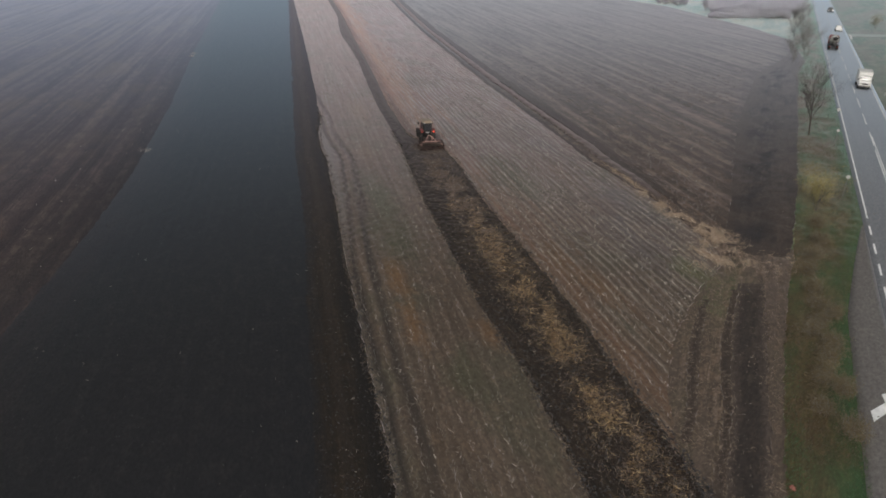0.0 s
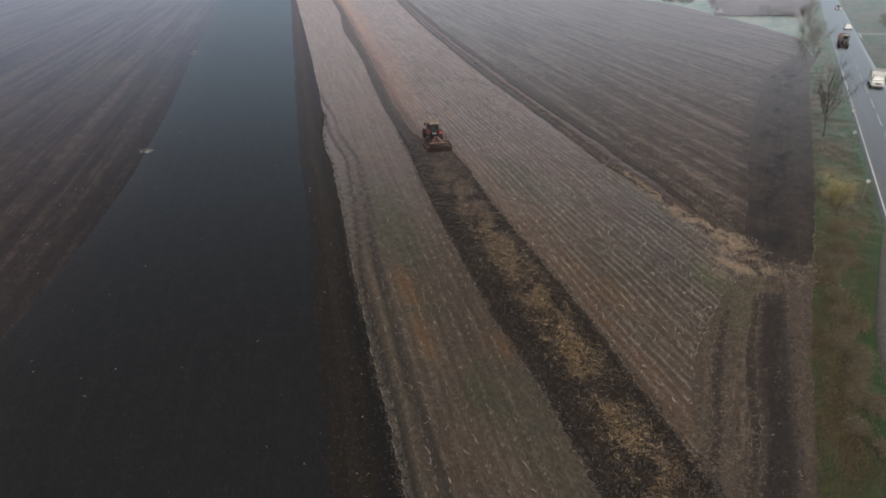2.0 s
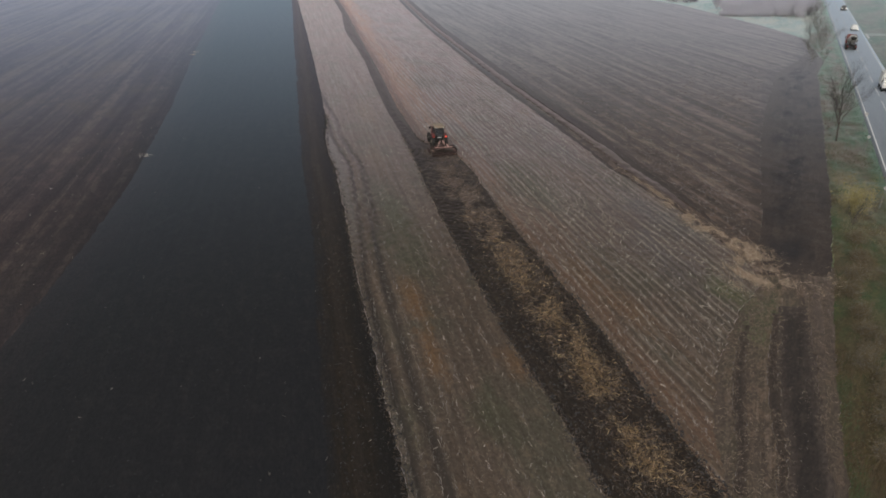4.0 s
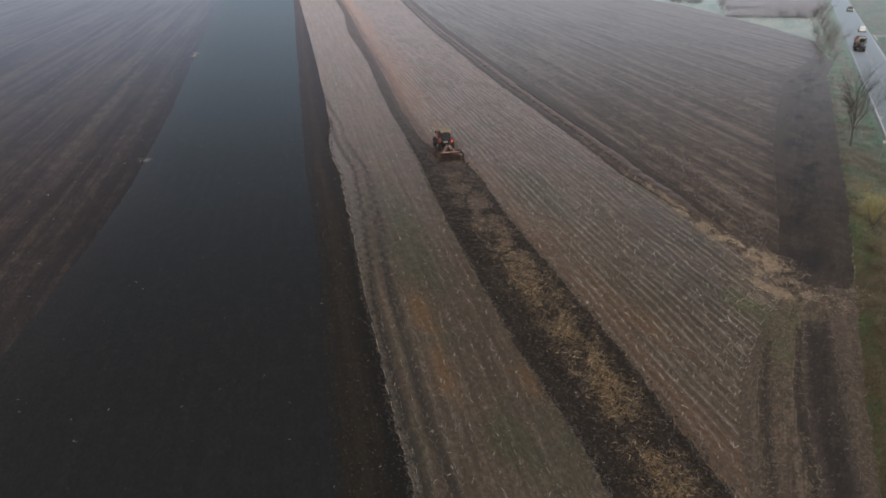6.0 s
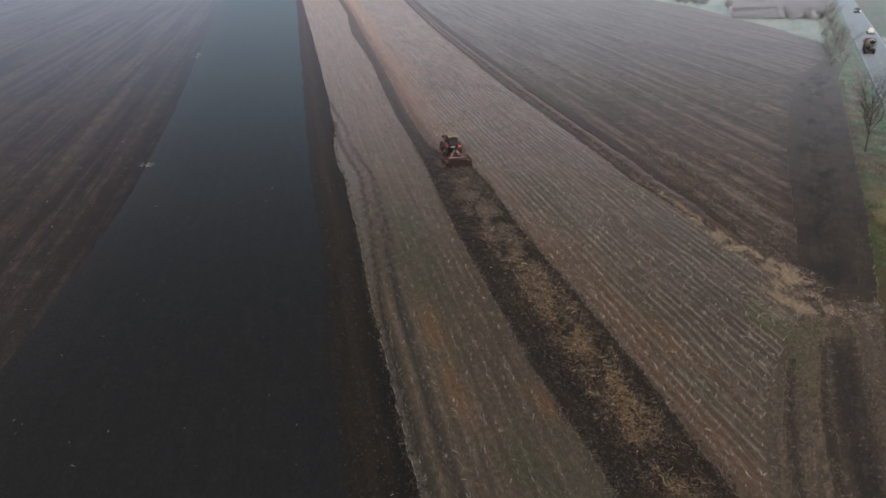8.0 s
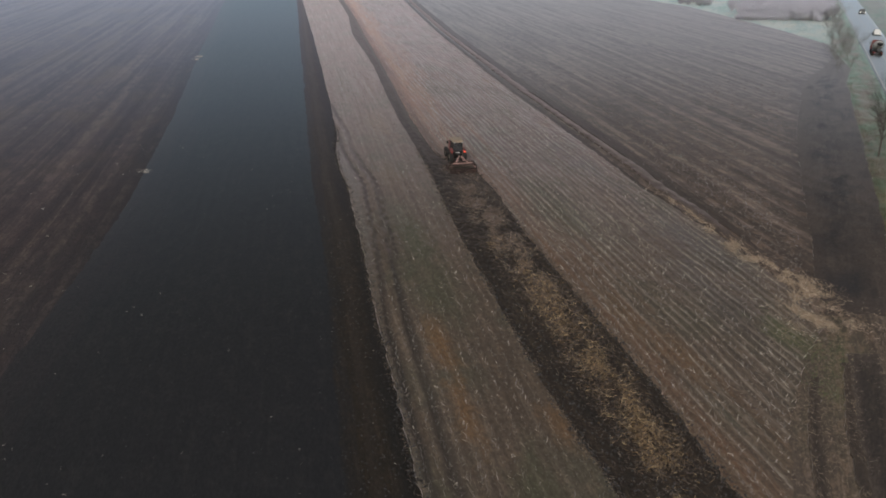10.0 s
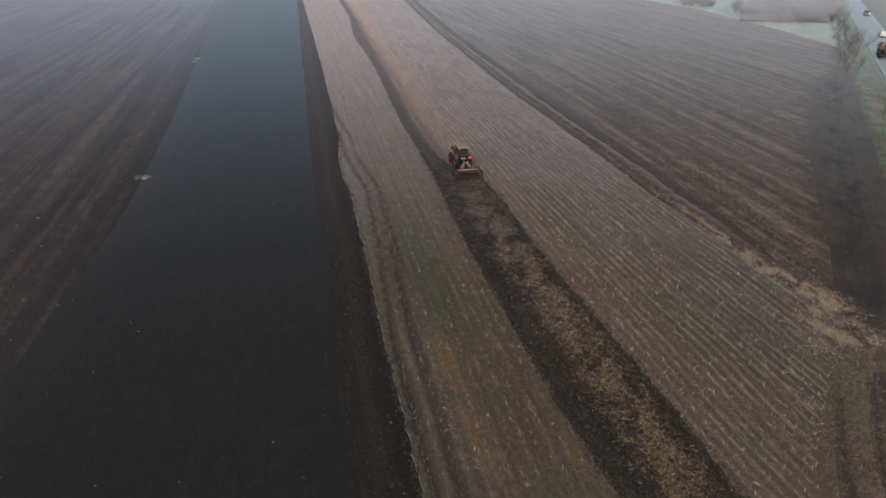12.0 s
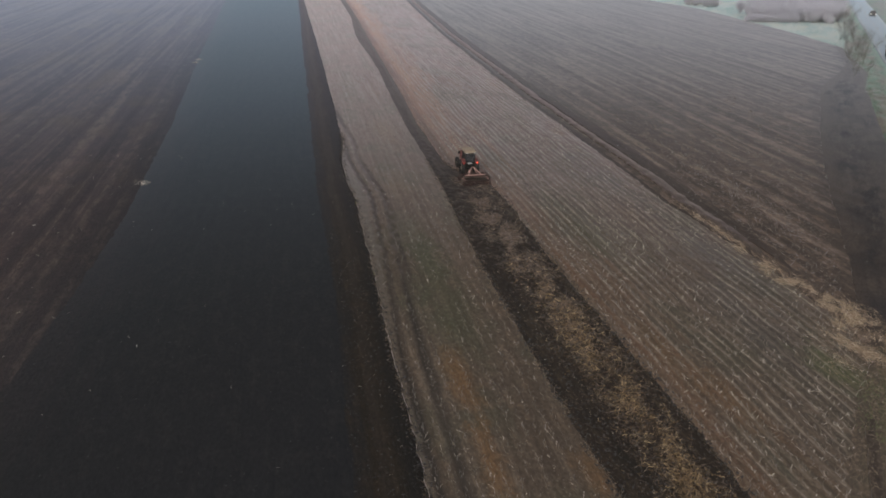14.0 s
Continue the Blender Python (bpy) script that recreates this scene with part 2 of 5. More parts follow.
M_RIGHT = field_mat("disced_stubble_earth", (0.048, 0.0360, 0.0292), (0.088, 0.0655, 0.0525), (0.29, 0.215, 0.17), 0.7, (0.25, 0.20, 0.14), 0.4, [((0.050, 0.038, 0.032), 0.50, 0.5)], sheen=0.66, across=0.40, along=0.04, start=0.58, power=2.5, tint=(0.935, 0.935, 1.0), fade=((0.0400, 0.0305, 0.0255), 2.6, 0.5), furrow=0.5, fine=0.8, mottle=0.8)
M_PLOUGH = field_mat("fresh_ploughed_earth", (0.0165, 0.0125, 0.0095), (0.029, 0.0205, 0.0145), (0.07, 0.052, 0.032), 0.5, (0.2, 0.15, 0.08), 0.2, sheen=0.41, relief=0.06, start=0.52, tint=WARM, fade=((0.070, 0.048, 0.034), 0.7, 0.85))
M_TRACK = field_mat("worn_track_earth", (0.063, 0.0465, 0.0345), (0.132, 0.0975, 0.0720), (0.22, 0.17, 0.13), 0.7, (0.26, 0.20, 0.13), 0.45, [((0.062, 0.068, 0.032), 0.44, 0.8), ((0.036, 0.028, 0.021), 0.46, 0.7)], sheen=0.35, tint=WARM, across=0.8, along=0.04, fade=((0.092, 0.070, 0.055), 3.0), slant=-0.45, spots=((23.9, 46.9, 1.5, 1.1, (0.024, 0.0195, 0.017), 0.85), (20.6, 43.6, 1.2, 2.6, (0.072, 0.084, 0.035), 0.7)))
M_VERGE = field_mat("rough_verge_turf", (0.054, 0.060, 0.029), (0.084, 0.083, 0.038), (0.14, 0.11, 0.065), 0.6, (0.16, 0.14, 0.075), 0.35, [((0.088, 0.056, 0.028), 0.45, 0.8), ((0.034, 0.088, 0.030), 0.48, 0.65)], stain=0.2, sheen=0.62, across=0.3, along=0.14, start=0.58, tint=(0.93, 0.985, 0.97), relief=0.12, fade=((0.036, 0.096, 0.036), 2.6, 0.85), slant=-0.5,
                    spots=((43.0, 70.6, 2.3, 3.6, (0.185, 0.148, 0.088), 0.75), (38.9, 62.6, 2.0, 4.2, (0.185, 0.152, 0.066), 0.75), (35.6, 55.6, 1.8, 3.0, (0.120, 0.112, 0.058), 0.6), (32.6, 49.6, 2.2, 4.2, (0.098, 0.072, 0.044), 0.75)))
M_RUT = field_mat("dark_rutted_earth", (0.027, 0.0215, 0.0185), (0.042, 0.033, 0.028), (0.09, 0.070, 0.053), 0.5, (0.14, 0.11, 0.07), 0.25, sheen=0.38, across=0.7, along=0.08, start=0.55, tint=PALE, fade=((0.085, 0.066, 0.054), 0.8))
M_HEADLAND = field_mat("bare_headland_earth", (0.0325, 0.0258, 0.0230), (0.0480, 0.0378, 0.0330), (0.095, 0.076, 0.062), 0.45, (0.13, 0.105, 0.08), 0.25, [((0.0185, 0.0165, 0.0170), 0.47, 0.8), ((0.050, 0.039, 0.032), 0.42, 0.6)], stain=0.20, sheen=0.56, across=0.5, along=0.16, start=0.58, power=2.5, tint=(0.93, 0.93, 1.0), slant=-0.5, tinge=0.55, fade=((0.062, 0.0470, 0.0385), 4.2, 0.97), fine=0.5, mottle=0.7, spots=((27.8, 52.9, 2.4, 3.0, (0.0165, 0.0165, 0.0205), 0.85), (31.0, 60.5, 2.0, 4.0, (0.019, 0.017, 0.018), 0.6)))
M_WHEEL = field_mat("pressed_wheel_rut", (0.034, 0.026, 0.021), (0.052, 0.040, 0.032), (0.10, 0.078, 0.058), 0.4, sheen=0.36, across=0.7, along=0.06, start=0.55, tint=PALE, fade=((0.080, 0.060, 0.046), 0.34))
M_RIDGE = field_mat("pale_ridge_straw", (0.050, 0.037, 0.030), (0.092, 0.070, 0.056), (0.17, 0.137, 0.11), 0.5, (0.25, 0.20, 0.15), 0.3, sheen=0.5, tinge=0.15, across=0.9, along=0.10, start=0.5, tint=WARM, fade=((0.055, 0.041, 0.033), 0.35))
M_DITCH = field_mat("damp_furrow_earth", (0.033, 0.0255, 0.0215), (0.052, 0.039, 0.032), (0.11, 0.083, 0.065), 0.7, sheen=0.40, tinge=0.15, across=0.7, along=0.10, start=0.60, tint=PALE, fade=((0.062, 0.046, 0.038), 0.9))
M_GRAVEL = field_mat("pale_worn_asphalt", (0.19, 0.19, 0.185), (0.24, 0.24, 0.23), (0.28, 0.28, 0.27), 0.4, (0.3, 0.3, 0.28), 0.3, sheen=0.6, start=0.6, relief=0.01, across=0.5, along=0.1, tint=LEAF)
M_GRASS = field_mat("meadow_grass", (0.085, 0.120, 0.060), (0.175, 0.200, 0.105), (0.30, 0.27, 0.13), 0.7, (0.20, 0.21, 0.10), 0.3, [((0.250, 0.215, 0.095), 0.50, 0.8), ((0.075, 0.135, 0.065), 0.52, 0.7)], sheen=0.92, across=0.16, along=0.05, start=0.62, tint=MEADOW, power=1.7, tinge=0.5)


# ---- plan ----
def smooth_noise(x, y, seed=0):
    """Value noise in 0..1, for arrays."""
    xi, yi = np.floor(x).astype(np.int64), np.floor(y).astype(np.int64)
    u, v = x - xi, y - yi
    u, v = u * u * (3 - 2 * u), v * v * (3 - 2 * v)

    def corner(a, b):
        h = (a * 374761393 + b * 668265263 + seed * 974634777) & 0x7FFFFFFF
        h = ((h ^ (h >> 13)) * 1274126177) & 0x7FFFFFFF
        return ((h ^ (h >> 16)) & 0xFFFF) / 65535.0

    low = corner(xi, yi) * (1 - u) + corner(xi + 1, yi) * u
    high = corner(xi, yi + 1) * (1 - u) + corner(xi + 1, yi + 1) * u
    return low * (1 - v) + high * v


def fbm(x, y, seed=0, octaves=3):
    total, size = np.zeros_like(x), 0.5
    for k in range(octaves):
        total, x, y, size = total + size * smooth_noise(x, y, seed + k), x * 2.03, y * 2.03, size * 0.5
    return total


def edge(points, ragged=0.3, seed=0):
    """A field's border: x for each y, between fitted corners, straight on past both ends, with a ragged line."""
    ys, xs = np.array([p[0] for p in points][::-1], float), np.array([p[1] for p in points][::-1], float)

    def at(y):
        y = np.asarray(y, float)
        x = np.interp(y, ys, xs)
        x = np.where(y < ys[0], xs[0] + (y - ys[0]) * (xs[1] - xs[0]) / (ys[1] - ys[0]), x)
        x = np.where(y > ys[-1], xs[-1] + (y - ys[-1]) * (xs[-1] - xs[-2]) / (ys[-1] - ys[-2]), x)
        return x + ragged * ((fbm(y * 1.9, y * 0 + 3.7, seed) - 0.44) * 1.5 + (fbm(y * 0.12, y * 0 + 8.1, seed + 9) - 0.44) * 1.3 + (fbm(y * 5.3, y * 0 + 5.3, seed + 5) - 0.44) * 1.1)

    return at


def road_x(y, b=0.0):
    """x of the line b metres to the right of the road's left edge line."""
    return 13.38 + 0.4945 * np.asarray(y, float) + b * 1.1156


BLACK_LEFT = edge([(262, -86.9), (148, -56.6), (97.6, -42.7), (67.3, -35.1), (51.2, -32.3), (40.5, -30.7), (35.4, -30.0)], 0.3, 1)
BLACK_RIGHT = edge([(264, -61.0), (80.5, -19.6), (54, -13.0), (35.7, -9.0), (22.3, -6.1)], 0.35, 2)
STUB_LEFT = edge([(264, -59.1), (175, -37.6), (135.7, -28.3), (105.7, -21.3), (91.7, -18.2), (84.5, -17.2), (78.2, -15.8), (72.7, -14.0), (58.1, -10.5), (45.3, -7.7), (35.7, -5.4), (29.9, -3.9), (25.7, -3.0), (22.2, -2.2)], 0.24, 3)
PLOUGH_LEFT = edge([(265, -45.9), (212, -34.0), (176, -27.8), (153.6, -22.3), (136, -18.0), (114.6, -13.8), (98.5, -10.4), (76.1, -5.1), (58.3, -1.7), (50.1, 0.3), (39.8, 2.8), (32.2, 5.1), (26.7, 6.4), (22.7, 7.1)], 0.22, 4)
PLOUGH_RIGHT = edge([(265, -44.1), (212, -32.2), (176, -24.8), (130, -14.9), (100.4, -8.9), (84.5, -5.1), (82.4, -4.3), (80.5, -2.9), (76.8, 0.2), (70.6, 2.1), (61.4, 3.8), (49.6, 7.0), (40.3, 9.6), (32.8, 11.1), (27.0, 12.4), (22.4, 13.2)], 0.22, 5)
STUB_RIGHT = edge([(266.7, -21.7), (182, -6.5), (143.5, 1.7), (120, 6.7), (91, 13.6), (72.4, 17.9), (66.7, 19.9), (58, 22.3), (49.9, 24.0), (46.8, 23.6), (43, 20.4), (36.1, 16.0), (30.1, 13.6), (22.4, 12.0)], 0.3, 6)
HEAD_LEFT = edge([(273.5, 76.0), (249, 86), (219, 89.5), (192.7, 93), (178, 91.5), (169.8, 87.6), (150, 79.0), (140, 72.0), (126.6, 61.4), (98.5, 46.8), (84.9, 40.1), (70.9, 34.1), (60.7, 29.6), (51.8, 25.5), (46.5, 24.4), (43, 23.3), (36.1, 19.9), (30.1, 17.5), (22.4, 14.1)], 0.3, 6)
HEAD_RIGHT = edge([(273.5, 72.3), (249, 82.0), (219, 85.5), (192.7, 88.9), (169.8, 89.1), (139.8, 77.6), (127.6, 70.0), (82.2, 47.3), (62, 37.2), (48.9, 30.3), (45.5, 26.9), (43, 25.1), (36.1, 22.3), (30.1, 19.6), (22.4, 16.3)], 0.35, 7)
VERGE_LEFT = edge([(260, 139.0), (220, 119.0), (192.7, 104.2), (182, 97.5), (176, 92.8), (169.8, 89.3), (150, 81.9), (139.8, 77.6), (127.6, 70.0), (82.2, 47.3), (62, 37.2), (48.9, 30.5), (42.2, 26.6), (36.1, 23.5), (30.2, 20.6), (25.5, 18.3), (22.4, 17.0)], 0.35, 7)


def part(name, bm, material, parent=None, label="", smooth=False):
    """One mesh object out of a bmesh, under a thing or a part."""
    mesh = bpy.data.meshes.new(name)
    bm.to_mesh(mesh)
    bm.free()
    mesh.materials.append(material)
    if smooth:
        mesh.polygons.foreach_set("use_smooth", [True] * len(mesh.polygons))
    ob = new(name, mesh)
    ob.parent = parent
    return tagged(ob, label)


def from_arrays(name, verts, faces, material, uvs=None, smooth=False):
    """A mesh object from arrays: verts (n, 3), faces (m, k)."""
    mesh = bpy.data.meshes.new(name)
    k = faces.shape[1]
    mesh.vertices.add(len(verts))
    mesh.vertices.foreach_set("co", np.ascontiguousarray(verts, np.float32).ravel())
    mesh.loops.add(faces.size)
    mesh.loops.foreach_set("vertex_index", np.ascontiguousarray(faces, np.int32).ravel())
    mesh.polygons.add(len(faces))
    mesh.polygons.foreach_set("loop_start", np.arange(0, faces.size, k, dtype=np.int32))
    mesh.polygons.foreach_set("use_smooth", np.full(len(faces), smooth))
    mesh.update(calc_edges=True)
    if uvs is not None:
        layer = mesh.uv_layers.new(name="rows")
        layer.data.foreach_set("uv", np.ascontiguousarray(uvs[faces.ravel()], np.float32).ravel())
    mesh.materials.append(material)
    return new(name, mesh)


def steps_along(y0, y1, fine):
    """Rows of a strip: close together near the flight, wider far off."""
    ys, y = [y0], y0
    while y < y1:
        y += fine * max(1.0, abs(y - 25) / 30) if y > 10 else fine * max(1.0, abs(y - 10) / 8)
        ys.append(min(y, y1))
    return np.array(ys)


def strip(name, left, right, y0, y1, columns, fine, height, material, slant, label, border=None, skirts="lr", seam=None):
    """A field between two borders: a sheet with relief, and skirts that go into the ground."""
    ys = steps_along(y0, y1, fine)
    v = np.linspace(0, 1, columns)
    l, r = left(ys)[:, None], right(ys)[:, None]
    r = np.maximum(r, l + 0.02)
    x = l + (r - l) * v
    y = np.repeat(ys[:, None], columns, 1)
    if seam:
        y = y + 2.6 * (fbm(x * 0.55, x * 0 + 2.2, 77) - 0.44) * np.exp(-(((y - seam) / 2.5) ** 2))
    z = height(x, y, v[None, :] * (r - l), (r - l))
    pad = lambda a: np.pad(a, 1, mode="edge")
    away = pad(border(x, y) if border else x - l)
    x, y, z = pad(x), pad(y), pad(z)
    z[0], z[-1] = -0.3, -0.3
    if "l" in skirts:
        z[:, 0] = -0.3
    if "r" in skirts:
        z[:, -1] = -0.3
    n, m = x.shape
    index = np.arange(n * m).reshape(n, m)
    faces = np.stack([index[:-1, :-1], index[:-1, 1:], index[1:, 1:], index[1:, :-1]], -1)
    real = np.ones((n - 1, m - 1), bool)
    if "l" not in skirts:
        real[:, 0] = False
    if "r" not in skirts:
        real[:, -1] = False
    faces = faces[real]
    uv = np.stack([(x + slant * y).ravel(), y.ravel()], -1)
    ob = from_arrays(name, np.stack([x.ravel(), y.ravel(), z.ravel()], -1), faces, material, uv, True)
    ob.data.attributes.new("border", "FLOAT", "POINT").data.foreach_set("value", np.ascontiguousarray(away, np.float32).ravel())
    rim = np.zeros((n - 1, m - 1), bool)
    rim[0], rim[-1], rim[:, 0], rim[:, -1] = True, True, True, True
    ob.data.polygons.foreach_set("use_smooth", ~rim[real])
    ring = np.zeros((n, m), bool)
    ring[1], ring[-2], ring[:, 1], ring[:, -2] = True, True, True, True
    ends_ = np.zeros(len(ob.data.edges) * 2, np.int32)
    ob.data.edges.foreach_get("vertices", ends_)
    fold = ring.ravel()[ends_.reshape(-1, 2)].all(1)
    ob.data.attributes.new("sharp_edge", "BOOLEAN", "EDGE").data.foreach_set("value", fold)
    return tagged(ob, label, "field", kind="structure")


def furrows(level, ridge, period, rough, slant, seed, size=2.2):
    """Relief of worked soil: ridges along the rows and clods."""
    def height(x, y, s, w):
        row = x + slant * y
        wave = np.sin(2 * np.pi * (row + 1.1 * fbm(y * 0.06, row * 0.5, seed) + 0.3 * fbm(y * 0.5, row * 0.6, seed + 2)) / period)
        near = np.clip(1.35 - np.abs(y - 30) / 60, 0.0, 1)
        return level + near * (ridge * (0.5 + 0.5 * wave) * np.clip(3.2 * fbm(row * 0.45, y * 0.05, seed + 4) - 0.75, 0, 1.5) + rough * (fbm(x * size, y * size, seed + 7) - 0.3))
    return height


def rutted(height, places):
    """Pressed wheel lines along a strip's left border."""
    def low(x, y, s, w):
        z = height(x, y, s, w)
        for at in places:
            z = z - 0.07 * np.exp(-(((s - at - veer(y)) / 0.25) ** 2)) * np.clip((w - 4) / 4, 0, 1)
        return z
    return low


def veer(y):
    """How far the wheel lines swing away from the border."""
    y = np.asarray(y, float)
    return 1.05 * np.clip((y - 44) / 27, 0, 1) - 3.6 * np.clip((y - 76) / 34, 0, 1)


# ---- ground ----
def lay_ground():
    ring = [-3000, -1200, -500, -260, -140, -60, 0, 60, 140, 260, 500, 1200, 3000]
    g = np.array(ring, float)
    x, y = np.meshgrid(g, g)
    z = np.zeros_like(x)
    n = len(g)
    index = np.arange(n * n).reshape(n, n)
    faces = np.stack([index[:-1, :-1], index[:-1, 1:], index[1:, 1:], index[1:, :-1]], -1).reshape(-1, 4)
    ob = from_arrays("ground", np.stack([x.ravel(), y.ravel(), z.ravel()], -1), faces, M_GRASS, np.stack([(x - 0.5 * y).ravel(), y.ravel()], -1))
    tagged(ob, "damp autumn meadow grass reaching the hazy horizon", "ground", kind="structure")


lay_ground()
ends = lambda border, k: (lambda y: np.minimum(border(y), HEAD_LEFT(y) - 0.03 * k))
END_BL, END_BR, END_SL, END_PL, END_PR = ends(BLACK_LEFT, 5), ends(BLACK_RIGHT, 4), ends(STUB_LEFT, 3), ends(PLOUGH_LEFT, 2), ends(PLOUGH_RIGHT, 1)
far_left = lambda y: BLACK_LEFT(y) - 220
LEFT_RELIEF = furrows(0.05, 0.005, 1.2, 0.012, 0.22, 12, 1.3)
strip("field_far", far_left, END_BL, -60, 900, 330, 0.4, LEFT_RELIEF, M_LEFT, 0.235, "old tilled brown field with pale stubble streaks", lambda x, y: BLACK_LEFT(y) - x, "l")
strip("field_black", END_BL, END_BR, -60, 900, 150, 0.4, LEFT_RELIEF, M_BLACK, 0.22, "freshly ploughed black damp earth field", None, "")
strip("field_brown", END_BR, END_SL, -60, 900, 30, 0.4, LEFT_RELIEF, M_BROWN, 0.25, "dark brown ploughed edge with straw scraps", None, "r")
strip("field_stubble", END_SL, END_PL, -60, 900, 90, 0.3, rutted(furrows(0.15, 0.018, 0.70, 0.05, 0.235, 14), (0.65, 1.95)), M_STUB, 0.235, "pale maize stubble strip between ploughed land", lambda x, y: x - STUB_LEFT(y) - veer(y))
strip("field_ploughed", END_PL, END_PR, -60, 900, 64, 0.16, furrows(0.08, 0.0, 0.5, 0.12, 0.27, 15, 3.0), M_PLOUGH, 0.27, "fresh dark plough strip strewn with straw", lambda x, y: PLOUGH_RIGHT(y) - x + 10 * np.clip((90 - y) / 7, 0, 1))
CORNER = lambda y: np.maximum(STUB_RIGHT(y), PLOUGH_RIGHT(y))
STUB_RELIEF = furrows(0.15, 0.012, 0.70, 0.05, 0.26, 16)
strip("field_stubble", PLOUGH_RIGHT, CORNER, 22, 900, 150, 0.3, STUB_RELIEF, M_STUBTWO, 0.26, "wide maize stubble strip with stalk rows", lambda x, y: x - PLOUGH_RIGHT(y) + 3 * np.clip((82.5 - y) / 3, 0, 1))
RIGHT_RELIEF = furrows(0.06, 0.012, 2.4, 0.05, 0.225, 17, 1.0)
strip("field_disced", STUB_RIGHT, HEAD_RIGHT, 47.2, 280, 240, 0.4, lambda x, y, s, w: RIGHT_RELIEF(x, y, s, w) * np.clip((y - 46.4) / 3.0, 0.1, 1), M_RIGHT, 0.225, "disced brown stubble field with a dark bare headland", lambda x, y: HEAD_LEFT(y) - x, "lr", 47.2)
strip("headland", HEAD_LEFT, HEAD_RIGHT, 48.4, 174, 30, 0.35, lambda x, y, s, w: 0.03 + RIGHT_RELIEF(x, y, s, w) * np.clip((y - 46.4) / 3.0, 0.1, 1) + 0.04 * np.clip(np.minimum(s, w - s) - 0.6, 0, 1) * fbm(x * 1.7, y * 1.7, 27) * np.clip((100 - y) / 40, 0, 1), M_HEADLAND, -0.5, "dark bare headland at the end of the disced field", lambda x, y: np.minimum(np.minimum(x - HEAD_LEFT(y) + 0.9, HEAD_RIGHT(y) - x + 1.2), np.minimum((y - 47.0) * 0.9 - 0.75 * np.clip(x - HEAD_RIGHT(y) + 3.2, 0, 4), (172 - y) * 0.075)))
strip("headland", HEAD_LEFT, HEAD_RIGHT, -20, 43.6, 20, 0.3, furrows(0.07, 0.03, 0.8, 0.09, -0.5, 18), M_RUT, -0.5, "dark bare earth track along the field's end", lambda x, y: np.minimum(np.minimum(x - HEAD_LEFT(y), HEAD_RIGHT(y) - x), (43.4 - y) * 0.5), "lr")
strip("field_corner", HEAD_LEFT, lambda y: HEAD_RIGHT(y) + 0.9, 43.6, 48.2, 22, 0.3, furrows(0.07, 0.03, 1.25, 0.06, -0.45, 21), M_TRACK, -0.45, "worn weedy strip at the headland's end", lambda x, y: 3 + 0 * x, "lr", 47.2)
strip("field_corner", lambda y: np.minimum(CORNER(y), HEAD_LEFT(y) - 0.03), HEAD_LEFT, 10, 48.0, 60, 0.3, furrows(0.06, 0.03, 1.25, 0.05, -0.45, 20), M_TRACK, -0.45, "worn stubble corner with curving wheel ruts", None, "r", 47.2)
ditch = lambda y: STUB_RIGHT(y) + 0.3 + 0.004 * (y - 47)
bank = lambda y: STUB_RIGHT(y) + 0.5 + 1.3 * np.clip((y - 58) / 18, 0, 1)
sunk = lambda height, y0: (lambda x, y, s, w: height(x, y, s, w) * np.clip((y - y0) / 5, 0.1, 1))
both = lambda a, b: (lambda x, y: np.minimum(x - a(y), b(y) - x))
strip("field_furrow", lambda y: STUB_RIGHT(y) - 0.15, ditch, 52, 420, 10, 0.3, sunk(furrows(0.15, 0.03, 0.6, 0.06, 0.27, 23), 52), M_DITCH, 0.27, "dark open furrow between the two fields", lambda x, y: np.minimum(x - STUB_RIGHT(y) + 0.15, ditch(y) - x) + 0.35)
ridge_l, ridge_r = (lambda y: bank(y) - 0.25), (lambda y: bank(y) + 0.55 + 1.1 * fbm(np.asarray(y, float) * 0.15, np.asarray(y, float) * 0 + 1.3, 29))
strip("field_ridge", ridge_l, ridge_r, 60, 420, 10, 0.3, sunk(lambda x, y, s, w: 0.12 + 0.05 * np.sin(np.pi * np.clip(s / w, 0, 1)) + 0.12 * fbm(x * 1.5, y * 1.5, 24), 60), M_RIDGE, 0.225, "pale straw-strewn ridge beside the open furrow", both(ridge_l, ridge_r))
trench_l, trench_r = (lambda y: bank(y) + 1.15), (lambda y: bank(y) + 1.2 + np.clip((np.asarray(y, float) - 57) / 14, 0, 1) * 1.2 + 0.9 * np.clip((np.asarray(y, float) - 57) / 14, 0, 1) * fbm(np.asarray(y, float) * 0.2, np.asarray(y, float) * 0 + 4.3, 28))
strip("field_furrow", trench_l, trench_r, 57, 420, 10, 0.3, sunk(furrows(0.165, 0.02, 0.6, 0.04, 0.225, 25), 57), M_DITCH, 0.225, "wide dark furrow along the disced field", both(trench_l, trench_r))
for a, b, y0, y1 in ((-2.75, -2.05, 26.0, 41.0), (-0.62, -0.02, 21.0, 42.5)):
    rut_l, rut_r = (lambda y, a=a: HEAD_LEFT(y) + a + 0.12 * np.sin(np.asarray(y, float) * 0.5)), (lambda y, b=b: HEAD_LEFT(y) + b)
    strip("wheel_rut", rut_l, rut_r, y0, y1, 7, 0.3, furrows(0.135, 0.01, 0.6, 0.03, -0.45, 26), M_WHEEL, -0.45, "dark pressed wheel rut in the field corner", both(rut_l, rut_r))
strip("track", HEAD_RIGHT, VERGE_LEFT, -20, 49.5, 16, 0.3, furrows(0.10, 0.05, 1.1, 0.05, -0.45, 19), M_TRACK, -0.45, "worn pale earth track beside the verge")

